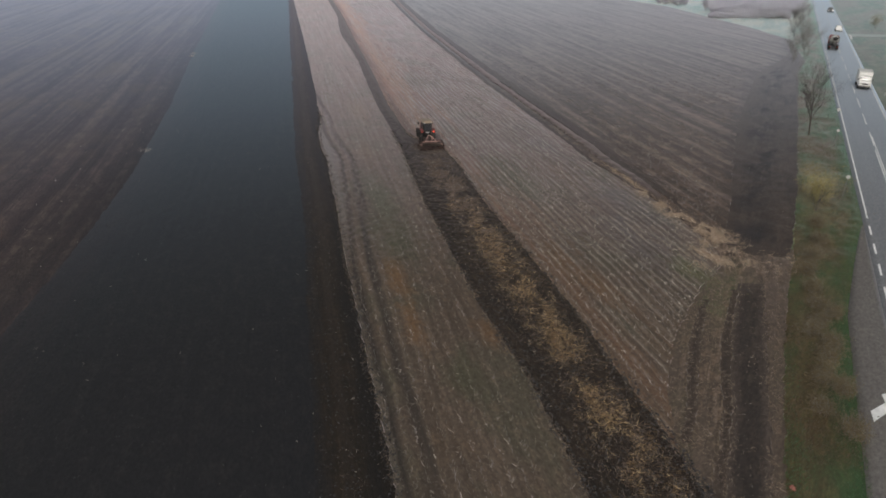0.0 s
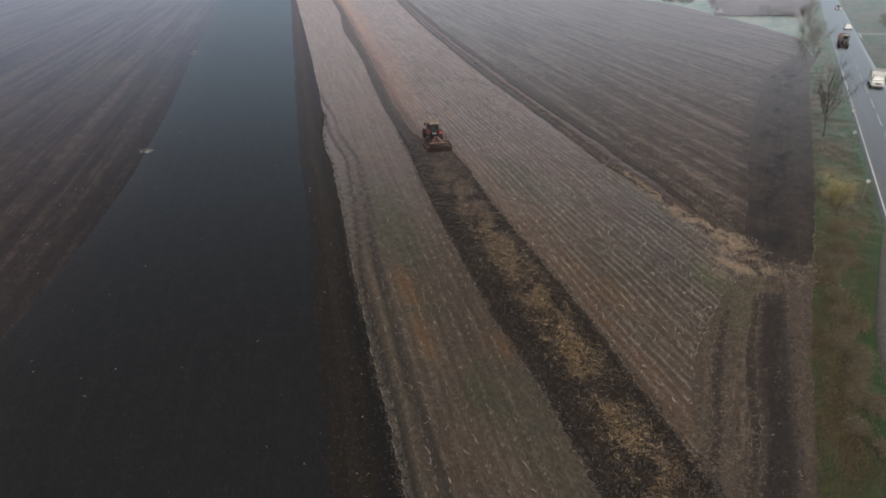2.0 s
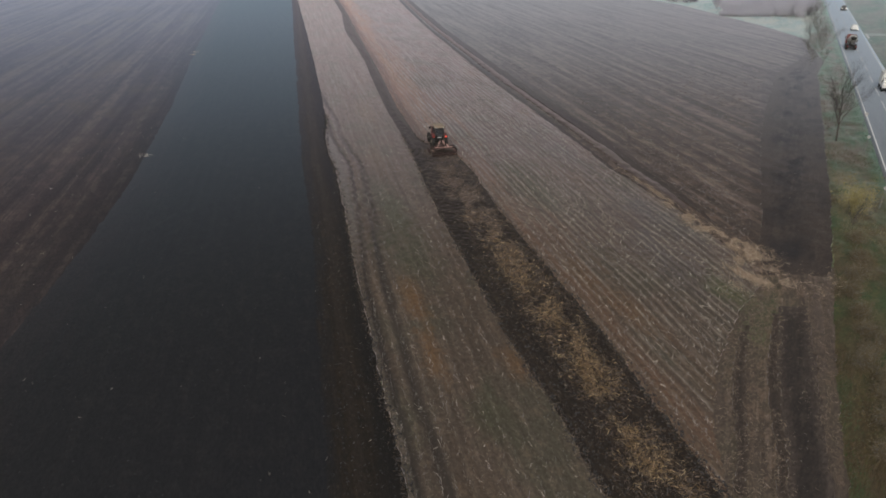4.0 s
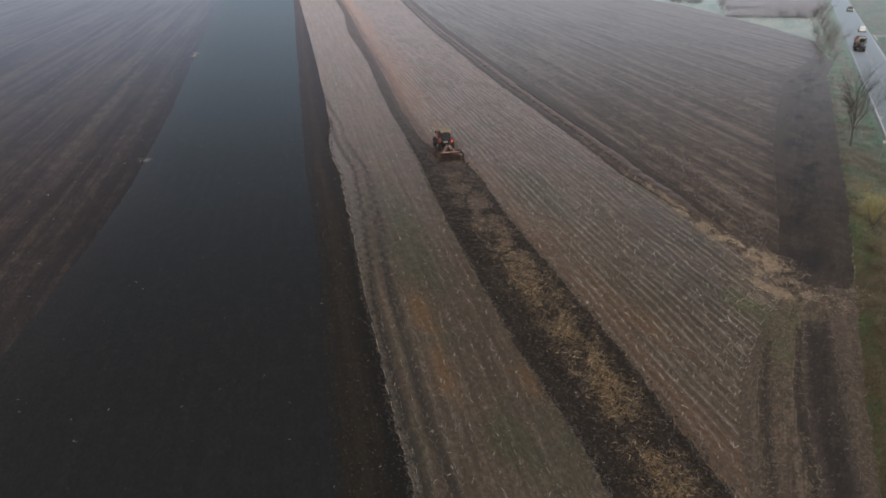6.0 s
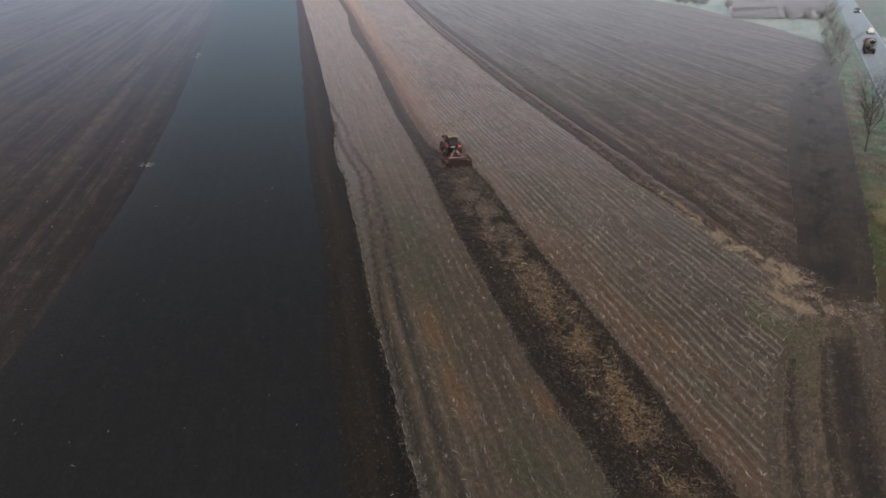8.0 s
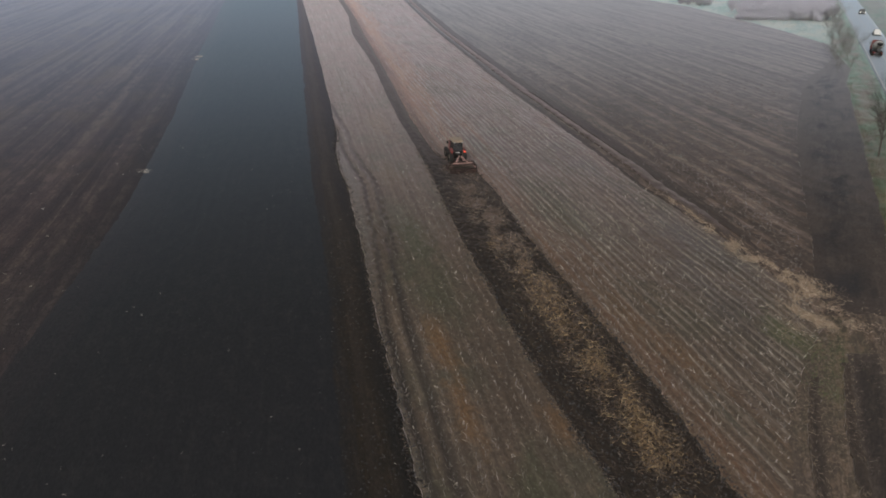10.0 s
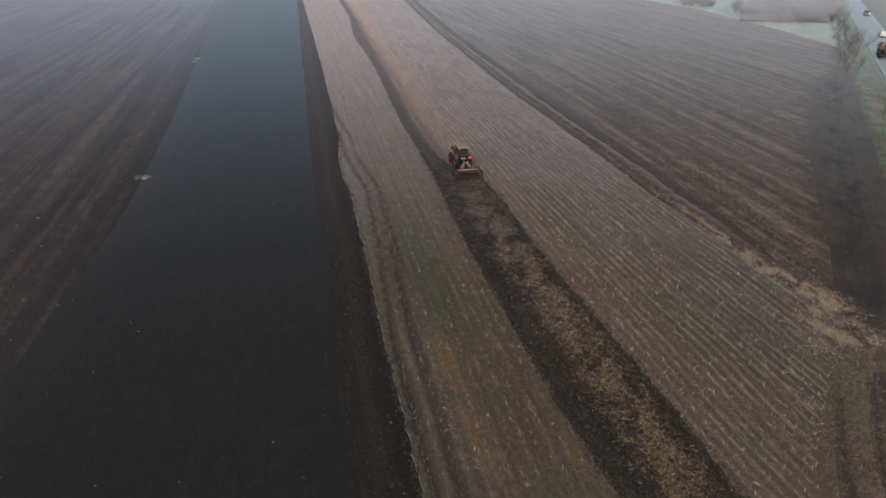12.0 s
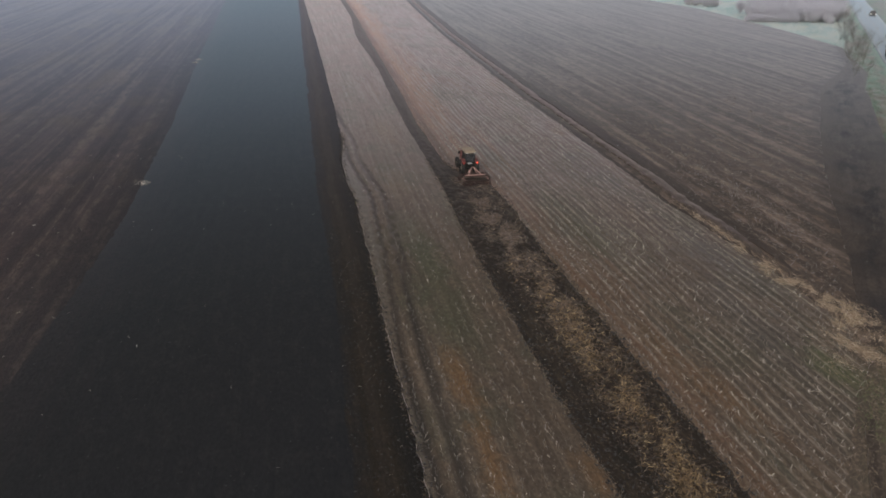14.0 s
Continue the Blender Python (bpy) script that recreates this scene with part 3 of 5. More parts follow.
pave_edge = lambda y: road_x(y, -0.35) - np.clip((56 - np.asarray(y)) / 17, 0, 1) * 2.75


def turf(x, y, s, w):
    """Uneven verge that falls to the ground sheet at both sides."""
    side = np.clip(np.minimum(s, w - s) / 0.8, 0, 1)
    return 0.012 + side * (0.16 * fbm(x * 0.5, y * 0.5, 41) + 0.10 * fbm(x * 2.1, y * 2.1, 44))


strip("verge", VERGE_LEFT, pave_edge, -20, 262, 36, 0.35, turf, M_VERGE, -0.5, "rough verge of green turf and brown weeds", lambda x, y: pave_edge(y) - x)

M_ROUGH = field_mat("rough_roadside_grass", (0.050, 0.066, 0.036), (0.080, 0.096, 0.050), (0.15, 0.13, 0.08), 0.6, (0.16, 0.15, 0.09), 0.3, [((0.10, 0.08, 0.048), 0.46, 0.7), ((0.044, 0.080, 0.040), 0.5, 0.6)], sheen=0.52, across=0.3, along=0.12, start=0.66, tint=MEADOW, stain=0.1, fine=0.5)
strip("verge", lambda y: road_x(y, 6.2), lambda y: road_x(y, 42) + 8 * fbm(np.asarray(y, float) * 0.05, np.asarray(y, float) * 0, 33), -20, 420, 30, 0.6, lambda x, y, s, w: 0.01 + 0.05 * fbm(x * 0.4, y * 0.4, 34), M_ROUGH, -0.5, "rough damp grass across the road")

# ---- road ----
A0, A1 = -60.0, 1500.0
M_ROAD = field_mat("worn_asphalt", (0.145, 0.150, 0.158), (0.170, 0.175, 0.182), (0.18, 0.18, 0.18), 0.3, (0.20, 0.20, 0.20), 0.06, mottle=0.15, sheen=0.84, start=0.6, power=2.1, relief=0.008, across=0.9, along=0.03, tint=(0.82, 0.915, 1.0), tinge=0.15)
M_BAY = field_mat("grey_gravelled_asphalt", (0.115, 0.105, 0.098), (0.140, 0.130, 0.120), (0.18, 0.17, 0.155), 0.25, (0.22, 0.2, 0.18), 0.06, sheen=0.5, start=0.6, relief=0.01, across=0.5, along=0.03, mottle=0.15)
M_PAINT = plain_mat("road_paint", (0.72, 0.72, 0.70), 0.6, vary=0.3, scale=3.0)


def road_slab(name, b0, b1, y0, y1, top, material, label, category, columns=7, taper=None):
    ys = np.concatenate([np.arange(y0, min(y1, 260), 2.0), np.geomspace(260, y1, 20)]) if y1 > 260 else np.linspace(y0, y1, max(2, int((y1 - y0) / 1.5)))
    v = np.linspace(0, 1, columns)
    left = np.array([taper(y) for y in ys]) if taper else np.full(len(ys), b0)
    b = left[:, None] + (b1 - left)[:, None] * v
    x, y = road_x(ys[:, None], b), np.repeat(ys[:, None], columns, 1)
    z = top + 0.05 * np.sin(np.pi * np.clip(b / 5.83, 0, 1))
    pad = lambda a: np.pad(a, 1, mode="edge")
    x, y, z = pad(x), pad(y), pad(z)
    b = pad(b)
    for cut in (np.s_[0, :], np.s_[-1, :], np.s_[:, 0], np.s_[:, -1]):
        z[cut] = -0.2
    n, m = x.shape
    index = np.arange(n * m).reshape(n, m)
    faces = np.stack([index[:-1, :-1], index[:-1, 1:], index[1:, 1:], index[1:, :-1]], -1).reshape(-1, 4)
    ob = from_arrays(name, np.stack([x.ravel(), y.ravel(), z.ravel()], -1), faces, material, np.stack([b.ravel(), y.ravel() * 1.1], -1), True)
    return tagged(ob, label, category, kind="structure")


road_slab("road", -0.45, 6.3, A0, A1, 0.10, M_ROAD, "two-lane grey asphalt country road with worn lanes", "road", 12)
bay_edge = lambda y: -0.3 - 2.55 * min(1, max(0, (56 - y) / 17)) ** 0.8 - 0.25 * min(1, max(0, (40 - y) / 20))
road_slab("road_bay", -3, -0.4, A0, 56, 0.085, M_BAY, "pale grey asphalt turning lane beside the road", "road", 5, bay_edge)


def crown(b):
    return 0.10 + 0.05 * math.sin(math.pi * min(1, max(0, b / 5.83)))


def marking(b0, b1, y0, y1, label, pieces=1):
    ys = np.linspace(y0, y1, pieces + 1)
    bm = bmesh.new()
    prev = None
    for y in ys:
        row = []
        for b in (b0, b1):
            for up in (0.006, -0.02):
                row.append(bm.verts.new((float(road_x(y, b)), y, crown((b0 + b1) / 2) + up)))
        if prev:
            for a, c in ((0, 2), (2, 3), (1, 0)):
                bm.faces.new((prev[a], prev[c], row[c], row[a]))
        prev = row
    ob = part("road_marking", bm, M_PAINT)
    return tagged(ob, label, "road marking", kind="structure")


marking(-0.07, 0.07, 56.5, 700, "thin white edge line on asphalt", 60)
marking(5.76, 5.90, -40, 167, "thin white edge line on asphalt", 30)
marking(5.76, 5.90, 192.5, 700, "thin white edge line on asphalt", 60)

marking(6.62, 7.12, 172.3, 180.0, "broad white give-way line at the side road", 4)
for k in range(14):
    marking(2.85, 2.98, 80 + 10 * k, 86.2 + 10 * k, "white centre dash on asphalt")
for k in range(30):
    marking(2.85, 2.98, 220 + 10 * k, 226.2 + 10 * k, "white centre dash on asphalt")
marking(2.78, 2.88, -40, 78, "solid white centre line on asphalt", 30)
marking(2.99, 3.09, -40, 84, "solid white centre line on asphalt", 30)
for k in range(16):
    marking(-0.08, 0.08, 52.7 - 3.85 * k, 54.7 - 3.85 * k, "short white lane dash on asphalt")


def lane_arrow():
    bm = bmesh.new()
    outline = [(-2.24, 27.8), (-1.30, 28.75), (-1.05, 28.2), (-0.55, 30.5), (-1.60, 30.2), (-1.48, 29.45), (-2.33, 28.7)]
    rings = []
    for up in (0.097, 0.07):
        rings.append([bm.verts.new((float(road_x(y, b)), y, up)) for b, y in outline])
    bm.faces.new(rings[0])
    for i in range(len(outline)):
        j = (i + 1) % len(outline)
        bm.faces.new((rings[0][i], rings[1][i], rings[1][j], rings[0][j]))
    tagged(part("road_marking", bm, M_PAINT), "white painted slanting merge arrow on the turning lane", "road marking", kind="structure")


lane_arrow()


def side_road():
    bm = bmesh.new()
    top = []
    for k in range(16):
        u = k / 15
        flare = 10.5 * (1 - min(1, u * 9)) ** 2
        x = 104.5 + 125 * u ** 1.5
        y = 180 - 14 * u ** 1.5
        for side, z in ((-1, -0.2), (-1, 0.09), (1, 0.09), (1, -0.2)):
            top.append(bm.verts.new((x, y + side * (2.3 + flare), z)))
    for k in range(15):
        for j in range(3):
            a = 4 * k + j
            bm.faces.new((top[a], top[a + 4], top[a + 5], top[a + 1]))
    bmesh.ops.recalc_face_normals(bm, faces=bm.faces)
    tagged(part("side_road", bm, M_GRAVEL), "narrow pale side road joining the main road", "road", kind="structure")


side_road()


# ---- loose cover of the fields ----
def sticks(name, x, y, z, length, width, heading, rise, material, label, category, leaf=False):
    """Stems as three-sided slivers, one mesh: foot at x, y, z; heading and rise in radians."""
    n = len(x)
    d = np.stack([np.cos(rise) * np.sin(heading), np.cos(rise) * np.cos(heading), np.sin(rise)], -1)
    side = np.stack([np.cos(heading), -np.sin(heading), np.zeros(n)], -1)
    up = np.cross(side, d)
    foot = np.stack([x, y, z], -1)
    tip = foot + d * length[:, None]
    w = width[:, None]
    if leaf:
        verts = np.stack([foot - side * w / 2, foot + side * w / 2, tip], 1)
        faces = np.arange(3 * n).reshape(n, 3)
    else:
        base = [foot - side * w / 2, foot + side * w / 2, foot + up * w * 0.8]
        end = [p + d * length[:, None] for p in base]
        verts = np.stack(base + end, 1)
        o = np.arange(n)[:, None] * 6
        tri = [(0, 1, 4), (0, 4, 3), (1, 2, 5), (1, 5, 4), (2, 0, 3), (2, 3, 5), (3, 4, 5)]
        faces = np.concatenate([o + np.array(t) for t in tri], 0)
    ob = from_arrays(name, verts.reshape(-1, 3), faces, material)
    return tagged(ob, label, category, kind="stuff")


def spread(rng, count, left, right, y0, y1, near=1.0):
    """Even random places in a strip; near > 1 crowds them towards y0."""
    y = y0 + (y1 - y0) * rng.random(count) ** near
    l, r = left(y), right(y)
    return l + (r - l) * rng.random(count), y


rng = np.random.default_rng(7)
M_STALK = stalk_mat("dry_maize_stalks", (0.070, 0.056, 0.044), (0.125, 0.101, 0.079), (0.60, 0.53, 0.46), 0.4, 0.86)
M_STRAW = stalk_mat("broken_straw", (0.083, 0.052, 0.023), (0.165, 0.105, 0.046), (0.64, 0.50, 0.29), 0.2, 0.76)
M_CHAFF = stalk_mat("muddy_chaff", (0.066, 0.049, 0.039), (0.112, 0.083, 0.065), (0.36, 0.29, 0.22), 0.3, 0.87)
M_WIND = stalk_mat("weathered_windrow_straw", (0.11, 0.080, 0.055), (0.19, 0.145, 0.105), (0.36, 0.29, 0.22))
M_PALE = stalk_mat("bleached_straw", (0.150, 0.108, 0.076), (0.262, 0.195, 0.138), (0.62, 0.52, 0.40), 0.2, 0.80)
M_CLOD = stalk_mat("earth_clods", (0.013, 0.011, 0.010), (0.019, 0.016, 0.014), (0.028, 0.023, 0.019))
M_SCRAP = stalk_mat("pale_husk_scraps", (0.30, 0.27, 0.22), (0.5, 0.46, 0.4), (0.75, 0.72, 0.66))
M_BLADE = stalk_mat("verge_grass_blades", (0.027, 0.058, 0.019), (0.046, 0.082, 0.027), (0.09, 0.085, 0.038))
M_WEED = stalk_mat("dry_verge_weeds", (0.058, 0.042, 0.023), (0.092, 0.062, 0.032), (0.15, 0.105, 0.052))


def stubble_rows(left, right, y0, y1, count, seed, label, breadth, slant, upright):
    """Cut maize: short pale stumps standing on the rows, and broken stems and leaves lying beside them."""
    r = np.random.default_rng(seed)
    for standing, share in ((True, upright), (False, 1.0)):
        n = int(count * share)
        x, y = spread(r, n, left, right, y0, y1, 1.2)
        row = x + slant * y + 0.12 * np.sin(y * 0.09)
        x = x + (np.round(row / 0.70) * 0.70 - row) * (0.96 if standing else 0.72) + r.normal(0, 0.035 if standing else 0.07, n)
        patch = fbm(x * 0.35, y * 0.10, seed)
        keep = (patch > 0.20 + 0.30 * r.random(n)) & (r.random(n) < np.clip((175 - y) / 80, 0, 1) * np.clip((right(y) - left(y)) / breadth, 0, 1)) & (x > left(y) + 0.1) & (x < right(y) - 0.1)
        keep &= r.random(n) > (0.6 if standing else 0.3) * np.clip((y - 45) / 45, 0, 1)
        x, y = x[keep], y[keep]
        n = len(x)
        far = np.clip((y - 45) / 70, 0, 1)
        if standing:
            sticks("maize_stumps", x, y, 0.13 + np.zeros(n), (1 + 0.3 * far) * r.uniform(0.12, 0.36, n), (1 + 0.7 * far) * r.uniform(0.010, 0.020, n), r.uniform(-3.1, 3.1, n), r.uniform(0.7, 1.5, n), M_STUMP, "pale cut maize stumps standing in rows", "stubble")
        else:
            heading = -slant + r.normal(0, 0.55, n) * (1 - 0.7 * far)
            sticks("maize_stalks", x, y, 0.16 + 0.05 * r.random(n), (1 + 0.7 * far) * r.uniform(0.08, 0.42, n), (1 + 0.4 * far) * r.uniform(0.008, 0.020, n), heading, r.normal(0.10, 0.08, n), M_STALK, label, "stubble")


M_STUMP = stalk_mat("bleached_maize_stumps", (0.12, 0.098, 0.076), (0.27, 0.225, 0.175), (0.80, 0.74, 0.64), 0.3, 0.64)
stubble_rows(STUB_LEFT, PLOUGH_LEFT, 16, 145, 12000, 21, "pale broken maize stems lying along the rows", 9.0, 0.235, 0.07)
stubble_rows(PLOUGH_RIGHT, STUB_RIGHT, 22, 165, 50000, 22, "pale broken maize stems lying along the rows", 16.0, 0.26, 0.26)


def straw_on_plough():
    """Chopped straw over the turned strip: dull all over its middle, gold where it lies in drifts."""
    r = np.random.default_rng(31)
    x, y = spread(r, 165000, PLOUGH_LEFT, PLOUGH_RIGHT, 14, 79, 1.15)
    l, w = PLOUGH_LEFT(y), PLOUGH_RIGHT(y) - PLOUGH_LEFT(y)
    v = (x - l) / w
    middle = 0.57 + 0.03 * np.clip((y - 30) / 14, 0, 1) + 0.10 * (fbm(y * 0.25, y * 0 + 6.1, 35) - 0.44)
    lane = np.exp(-np.abs((v - middle) / 0.25) ** 3)
    core = np.exp(-(((v - middle) / 0.19) ** 2)) * np.clip((62 - y) / 22, 0, 1)
    clump = fbm(x * 0.9, y * 0.5, 5)
    dull = r.random(len(x)) < np.clip((clump - 0.24) * 1.5, 0.04, 0.48) * (0.04 + 0.96 * lane) * np.clip((90 - y) / 20, 0.6, 1)
    drift = r.random(len(x)) < np.clip((clump - 0.29) * 1.7, 0.02, 0.45) * core
    for keep, material, label, top, thick in ((dull & ~drift, M_CHAFF, "dull broken stems worked into the dark earth", 0.14, 1.0), (drift, M_STRAW, "golden broken straw strewn over the ploughed strip", 0.24, 1.15)):
        px, py = x[keep], y[keep]
        n = len(px)
        far = 1 + 1.5 * np.clip((py - 45) / 35, 0, 1)
        sticks("broken_straw", px, py, 0.10 + top * 0.6 * r.random(n), far ** 0.5 * r.uniform(0.06, 0.34, n), far * thick * r.uniform(0.007, 0.017, n), r.uniform(-3.14, 3.14, n), r.normal(0.1, 0.3, n), material, label, "straw")


straw_on_plough()


def straw_bank():
    """The pale windrow at the end of the stubble, in loose heaps."""
    r = np.random.default_rng(41)
    n = 26000
    y = 47.5 + r.normal(0, 1.0, n) + 25 * r.random(n) ** 1.9
    off = r.normal(0, 0.5, n) * (1 + 1.0 * np.clip((56 - y) / 9, 0, 1)) + 0.9 * (fbm(y * 0.35, y * 0 + 2.5, 6) - 0.44)
    x = STUB_RIGHT(y) - 0.15 + off * np.clip(1.3 - (y - 55) / 16, 0.55, 1.3) + 0.9 * np.clip((y - 58) / 12, 0, 1) + 1.35 * np.exp(-(((y - 53) / 2.3) ** 2))
    over = r.random(n) < 0.07
    y = np.where(over, 46.6 + r.normal(0, 1.1, n), y)
    x = np.where(over, 23.5 + 7 * r.random(n), x)
    clump = fbm(x * 1.3, y * 0.9, 8)
    heap = np.where(over, 0.06, 0.45 * np.clip(clump - 0.25, 0, 1) * np.exp(-(off / 1.1) ** 2))
    keep = r.random(n) < np.clip((clump - 0.34) * 4.5, 0.06, 0.95) * np.where(over, 0.6, 1) * np.clip((68 - y) / 12, 0.3, 1)
    x, y, heap = x[keep], y[keep], heap[keep]
    n = len(x)
    sticks("straw_windrow", x, y, 0.16 + heap * r.random(n), r.uniform(0.10, 0.34, n), r.uniform(0.008, 0.020, n), r.uniform(-3.14, 3.14, n), r.normal(0.1, 0.3, n),
           M_PALE, "pale straw windrow along the stubble's edge", "straw")


straw_bank()


def clods(name, left, right, y0, y1, count, size, seed, label, material=M_CLOD, level=0.1):
    """Lumps of earth, each a squashed eight-sided lump."""
    r = np.random.default_rng(seed)
    x, y = spread(r, count, left, right, y0, y1, 1.6)
    n = len(x)
    unit = np.array([(1, 0, 0), (-1, 0, 0), (0, 1, 0), (0, -1, 0), (0, 0, 0.7), (0, 0, -0.6)], float)
    s = size * r.uniform(0.4, 1.5, n)
    verts = unit[None] * s[:, None, None] * r.uniform(0.6, 1.3, (n, 6, 3)) + r.normal(0, 0.2, (n, 6, 3)) * s[:, None, None]
    verts += np.stack([x, y, np.full(n, level) + 0.1 * r.random(n)], -1)[:, None]
    tri = np.array([(0, 2, 4), (2, 1, 4), (1, 3, 4), (3, 0, 4), (2, 0, 5), (1, 2, 5), (3, 1, 5), (0, 3, 5)])
    faces = (np.arange(n)[:, None, None] * 6 + tri[None]).reshape(-1, 3)
    return tagged(from_arrays(name, verts.reshape(-1, 3), faces, material), label, "soil", kind="stuff")


clods("earth_clods", PLOUGH_LEFT, PLOUGH_RIGHT, 14, 80, 6000, 0.06, 51, "dark turned earth clods on the plough strip", level=0.08)
clods("earth_clods", BLACK_RIGHT, STUB_LEFT, 14, 60, 1500, 0.05, 52, "dark earth clods along the ploughed edge", level=0.04)
clods("earth_clods", BLACK_LEFT, BLACK_RIGHT, 16, 60, 1200, 0.035, 53, "black earth clods on the ploughed field", level=0.04)


def disced_clods():
    """Rough clods and torn stalks of the disced field, heaped along its rows."""
    r = np.random.default_rng(57)
    x, y = spread(r, 90000, lambda q: STUB_RIGHT(q) + 1.5, lambda q: HEAD_LEFT(q) - 1, 50, 135, 1.25)
    row = x + 0.225 * y
    band = fbm(row * 0.75, y * 0.02, 58)
    keep = r.random(len(x)) < np.clip((band - 0.36) * 3.2, 0.12, 0.8) * np.clip((fbm(x * 0.9, y * 0.9, 59) - 0.15) * 1.8, 0.2, 1) * np.clip((138 - y) / 50, 0, 1) * np.clip((y - 52) / 25, 0.35, 1) * np.clip((HEAD_LEFT(y) - x) / 5, 0, 1)
    x, y = x[keep], y[keep]
    n = len(x)
    far = 1 + 0.5 * np.clip((y - 60) / 60, 0, 1)
    sticks("disced_trash", x, y, 0.12 + 0.05 * r.random(n), far * r.uniform(0.08, 0.28, n), far * r.uniform(0.012, 0.036, n), r.uniform(-3.1, 3.1, n), r.normal(0.1, 0.3, n), M_TRASH, "rough torn stalks and clods on the disced field", "crop residue")


M_TRASH = stalk_mat("muddy_torn_stalks", (0.078, 0.061, 0.051), (0.125, 0.099, 0.083), (0.29, 0.24, 0.195), 0.6, 0.86)
disced_clods()


def border_litter(border, y0, y1, seed, label):
    """Stubble torn over the edge of the turned earth, and clods thrown back on it."""
    r = np.random.default_rng(seed)
    n = 2400
    y = y0 + (y1 - y0) * r.random(n) ** 1.3
    x = border(y) + r.normal(0, 0.17, n)
    keep = fbm(x * 0.9, y * 0.5, seed) > 0.30
    x, y = x[keep], y[keep]
    n = len(x)
    sticks("torn_stubble", x, y, 0.15 + 0.05 * r.random(n), r.uniform(0.06, 0.24, n), r.uniform(0.006, 0.014, n), r.uniform(-3.1, 3.1, n), r.normal(0.05, 0.2, n), M_WIND, label, "stubble")
    clods("earth_clods", lambda q: border(q) - 0.35, lambda q: border(q) + 0.35, y0, y1, 1700, 0.06, seed + 1, "dark clods along the ploughed edge", level=0.13)


border_litter(STUB_LEFT, 15, 95, 81, "torn pale stubble along the ploughed edge")
border_litter(PLOUGH_LEFT, 15, 85, 83, "torn pale stubble along the ploughed edge")
border_litter(PLOUGH_RIGHT, 22, 85, 85, "torn pale stubble along the ploughed edge")


def scraps(left, right, y0, y1, count, seed, material, label, size=0.10):
    r = np.random.default_rng(seed)
    x, y = spread(r, count, left, right, y0, y1, 1.2)
    keep = fbm(x * 0.12, y * 0.12, seed) > 0.36
    x, y = x[keep], y[keep]
    n = len(x)
    sticks("husk_scraps", x, y, 0.13 + 0.05 * r.random(n), size * r.uniform(0.8, 3.2, n), size * r.uniform(0.12, 0.36, n), r.uniform(-3.1, 3.1, n), r.uniform(0, 0.7, n), material, label, "crop residue")


scraps(BLACK_LEFT, BLACK_RIGHT, 18, 90, 110, 61, M_SCRAP, "scattered pale maize husks on black earth", 0.06)
scraps(lambda y: BLACK_LEFT(y) - 12, BLACK_LEFT, 30, 90, 60, 62, M_SCRAP, "scattered pale maize husks on tilled earth", 0.08)
scraps(BLACK_RIGHT, STUB_LEFT, 16, 80, 60, 63, M_SCRAP, "pale maize husks on brown earth", 0.06)
scraps(lambda y: BLACK_RIGHT(y) + 1.0, lambda y: BLACK_RIGHT(y) + 2.3, 18, 75, 420, 67, M_CHAFF, "dull broken stems in a line on brown earth", 0.06)
scraps(PLOUGH_LEFT, PLOUGH_RIGHT, 16, 75, 200, 64, M_SCRAP, "pale maize husks on the plough strip", 0.05)
scraps(HEAD_LEFT, HEAD_RIGHT, 20, 100, 50, 65, M_SCRAP, "pale maize husks on the headland", 0.04)
scraps(STUB_RIGHT, HEAD_LEFT, 56, 110, 160, 66, M_SCRAP, "pale maize husks on the disced field", 0.05)


def pale_heap(x, y, label):
    """A low heap of uprooted stalks, alone on the dark field."""
    r = np.random.default_rng(int(abs(x) * 10))
    n = 26
    a, q = r.uniform(-3.1, 3.1, n), 0.45 * np.sqrt(r.random(n))
    sticks("stalk_heap", x + 1.5 * q * np.cos(a), y + q * np.sin(a), 0.08 + 0.25 * (1 - q) * r.random(n), r.uniform(0.15, 0.45, n), r.uniform(0.015, 0.035, n), r.uniform(-3.1, 3.1, n),
           r.normal(0.15, 0.25, n), M_SCRAP, label, "crop residue")


pale_heap(-37.1, 75.9, "small pale heap of maize stalks on dark earth")
pale_heap(-55.2, 143.5, "pale drift of stalks at the field edge")
pale_heap(-54.6, 140.5, "pale drift of stalks at the field edge")


def corner_litter():
    """Thin scraps over the worn corner and the track."""
    r = np.random.default_rng(45)
    x, y = spread(r, 6500, lambda q: np.maximum(STUB_RIGHT(q), PLOUGH_RIGHT(q)), VERGE_LEFT, 20, 48)
    dark = (x > HEAD_LEFT(y) + 0.3) & (x < HEAD_RIGHT(y) - 0.3)
    keep = (fbm(x * 0.6, y * 0.25, 46) > 0.36) & (~dark | (r.random(len(x)) < 0.12))
    x, y = x[keep], y[keep]
    n = len(x)
    sticks("straw_scraps", x, y, 0.13 + 0.06 * r.random(n), r.uniform(0.06, 0.28, n), r.uniform(0.006, 0.016, n), r.uniform(-3.14, 3.14, n), r.normal(0.1, 0.2, n), M_WIND, "thin straw scraps on the worn field corner", "straw")


corner_litter()


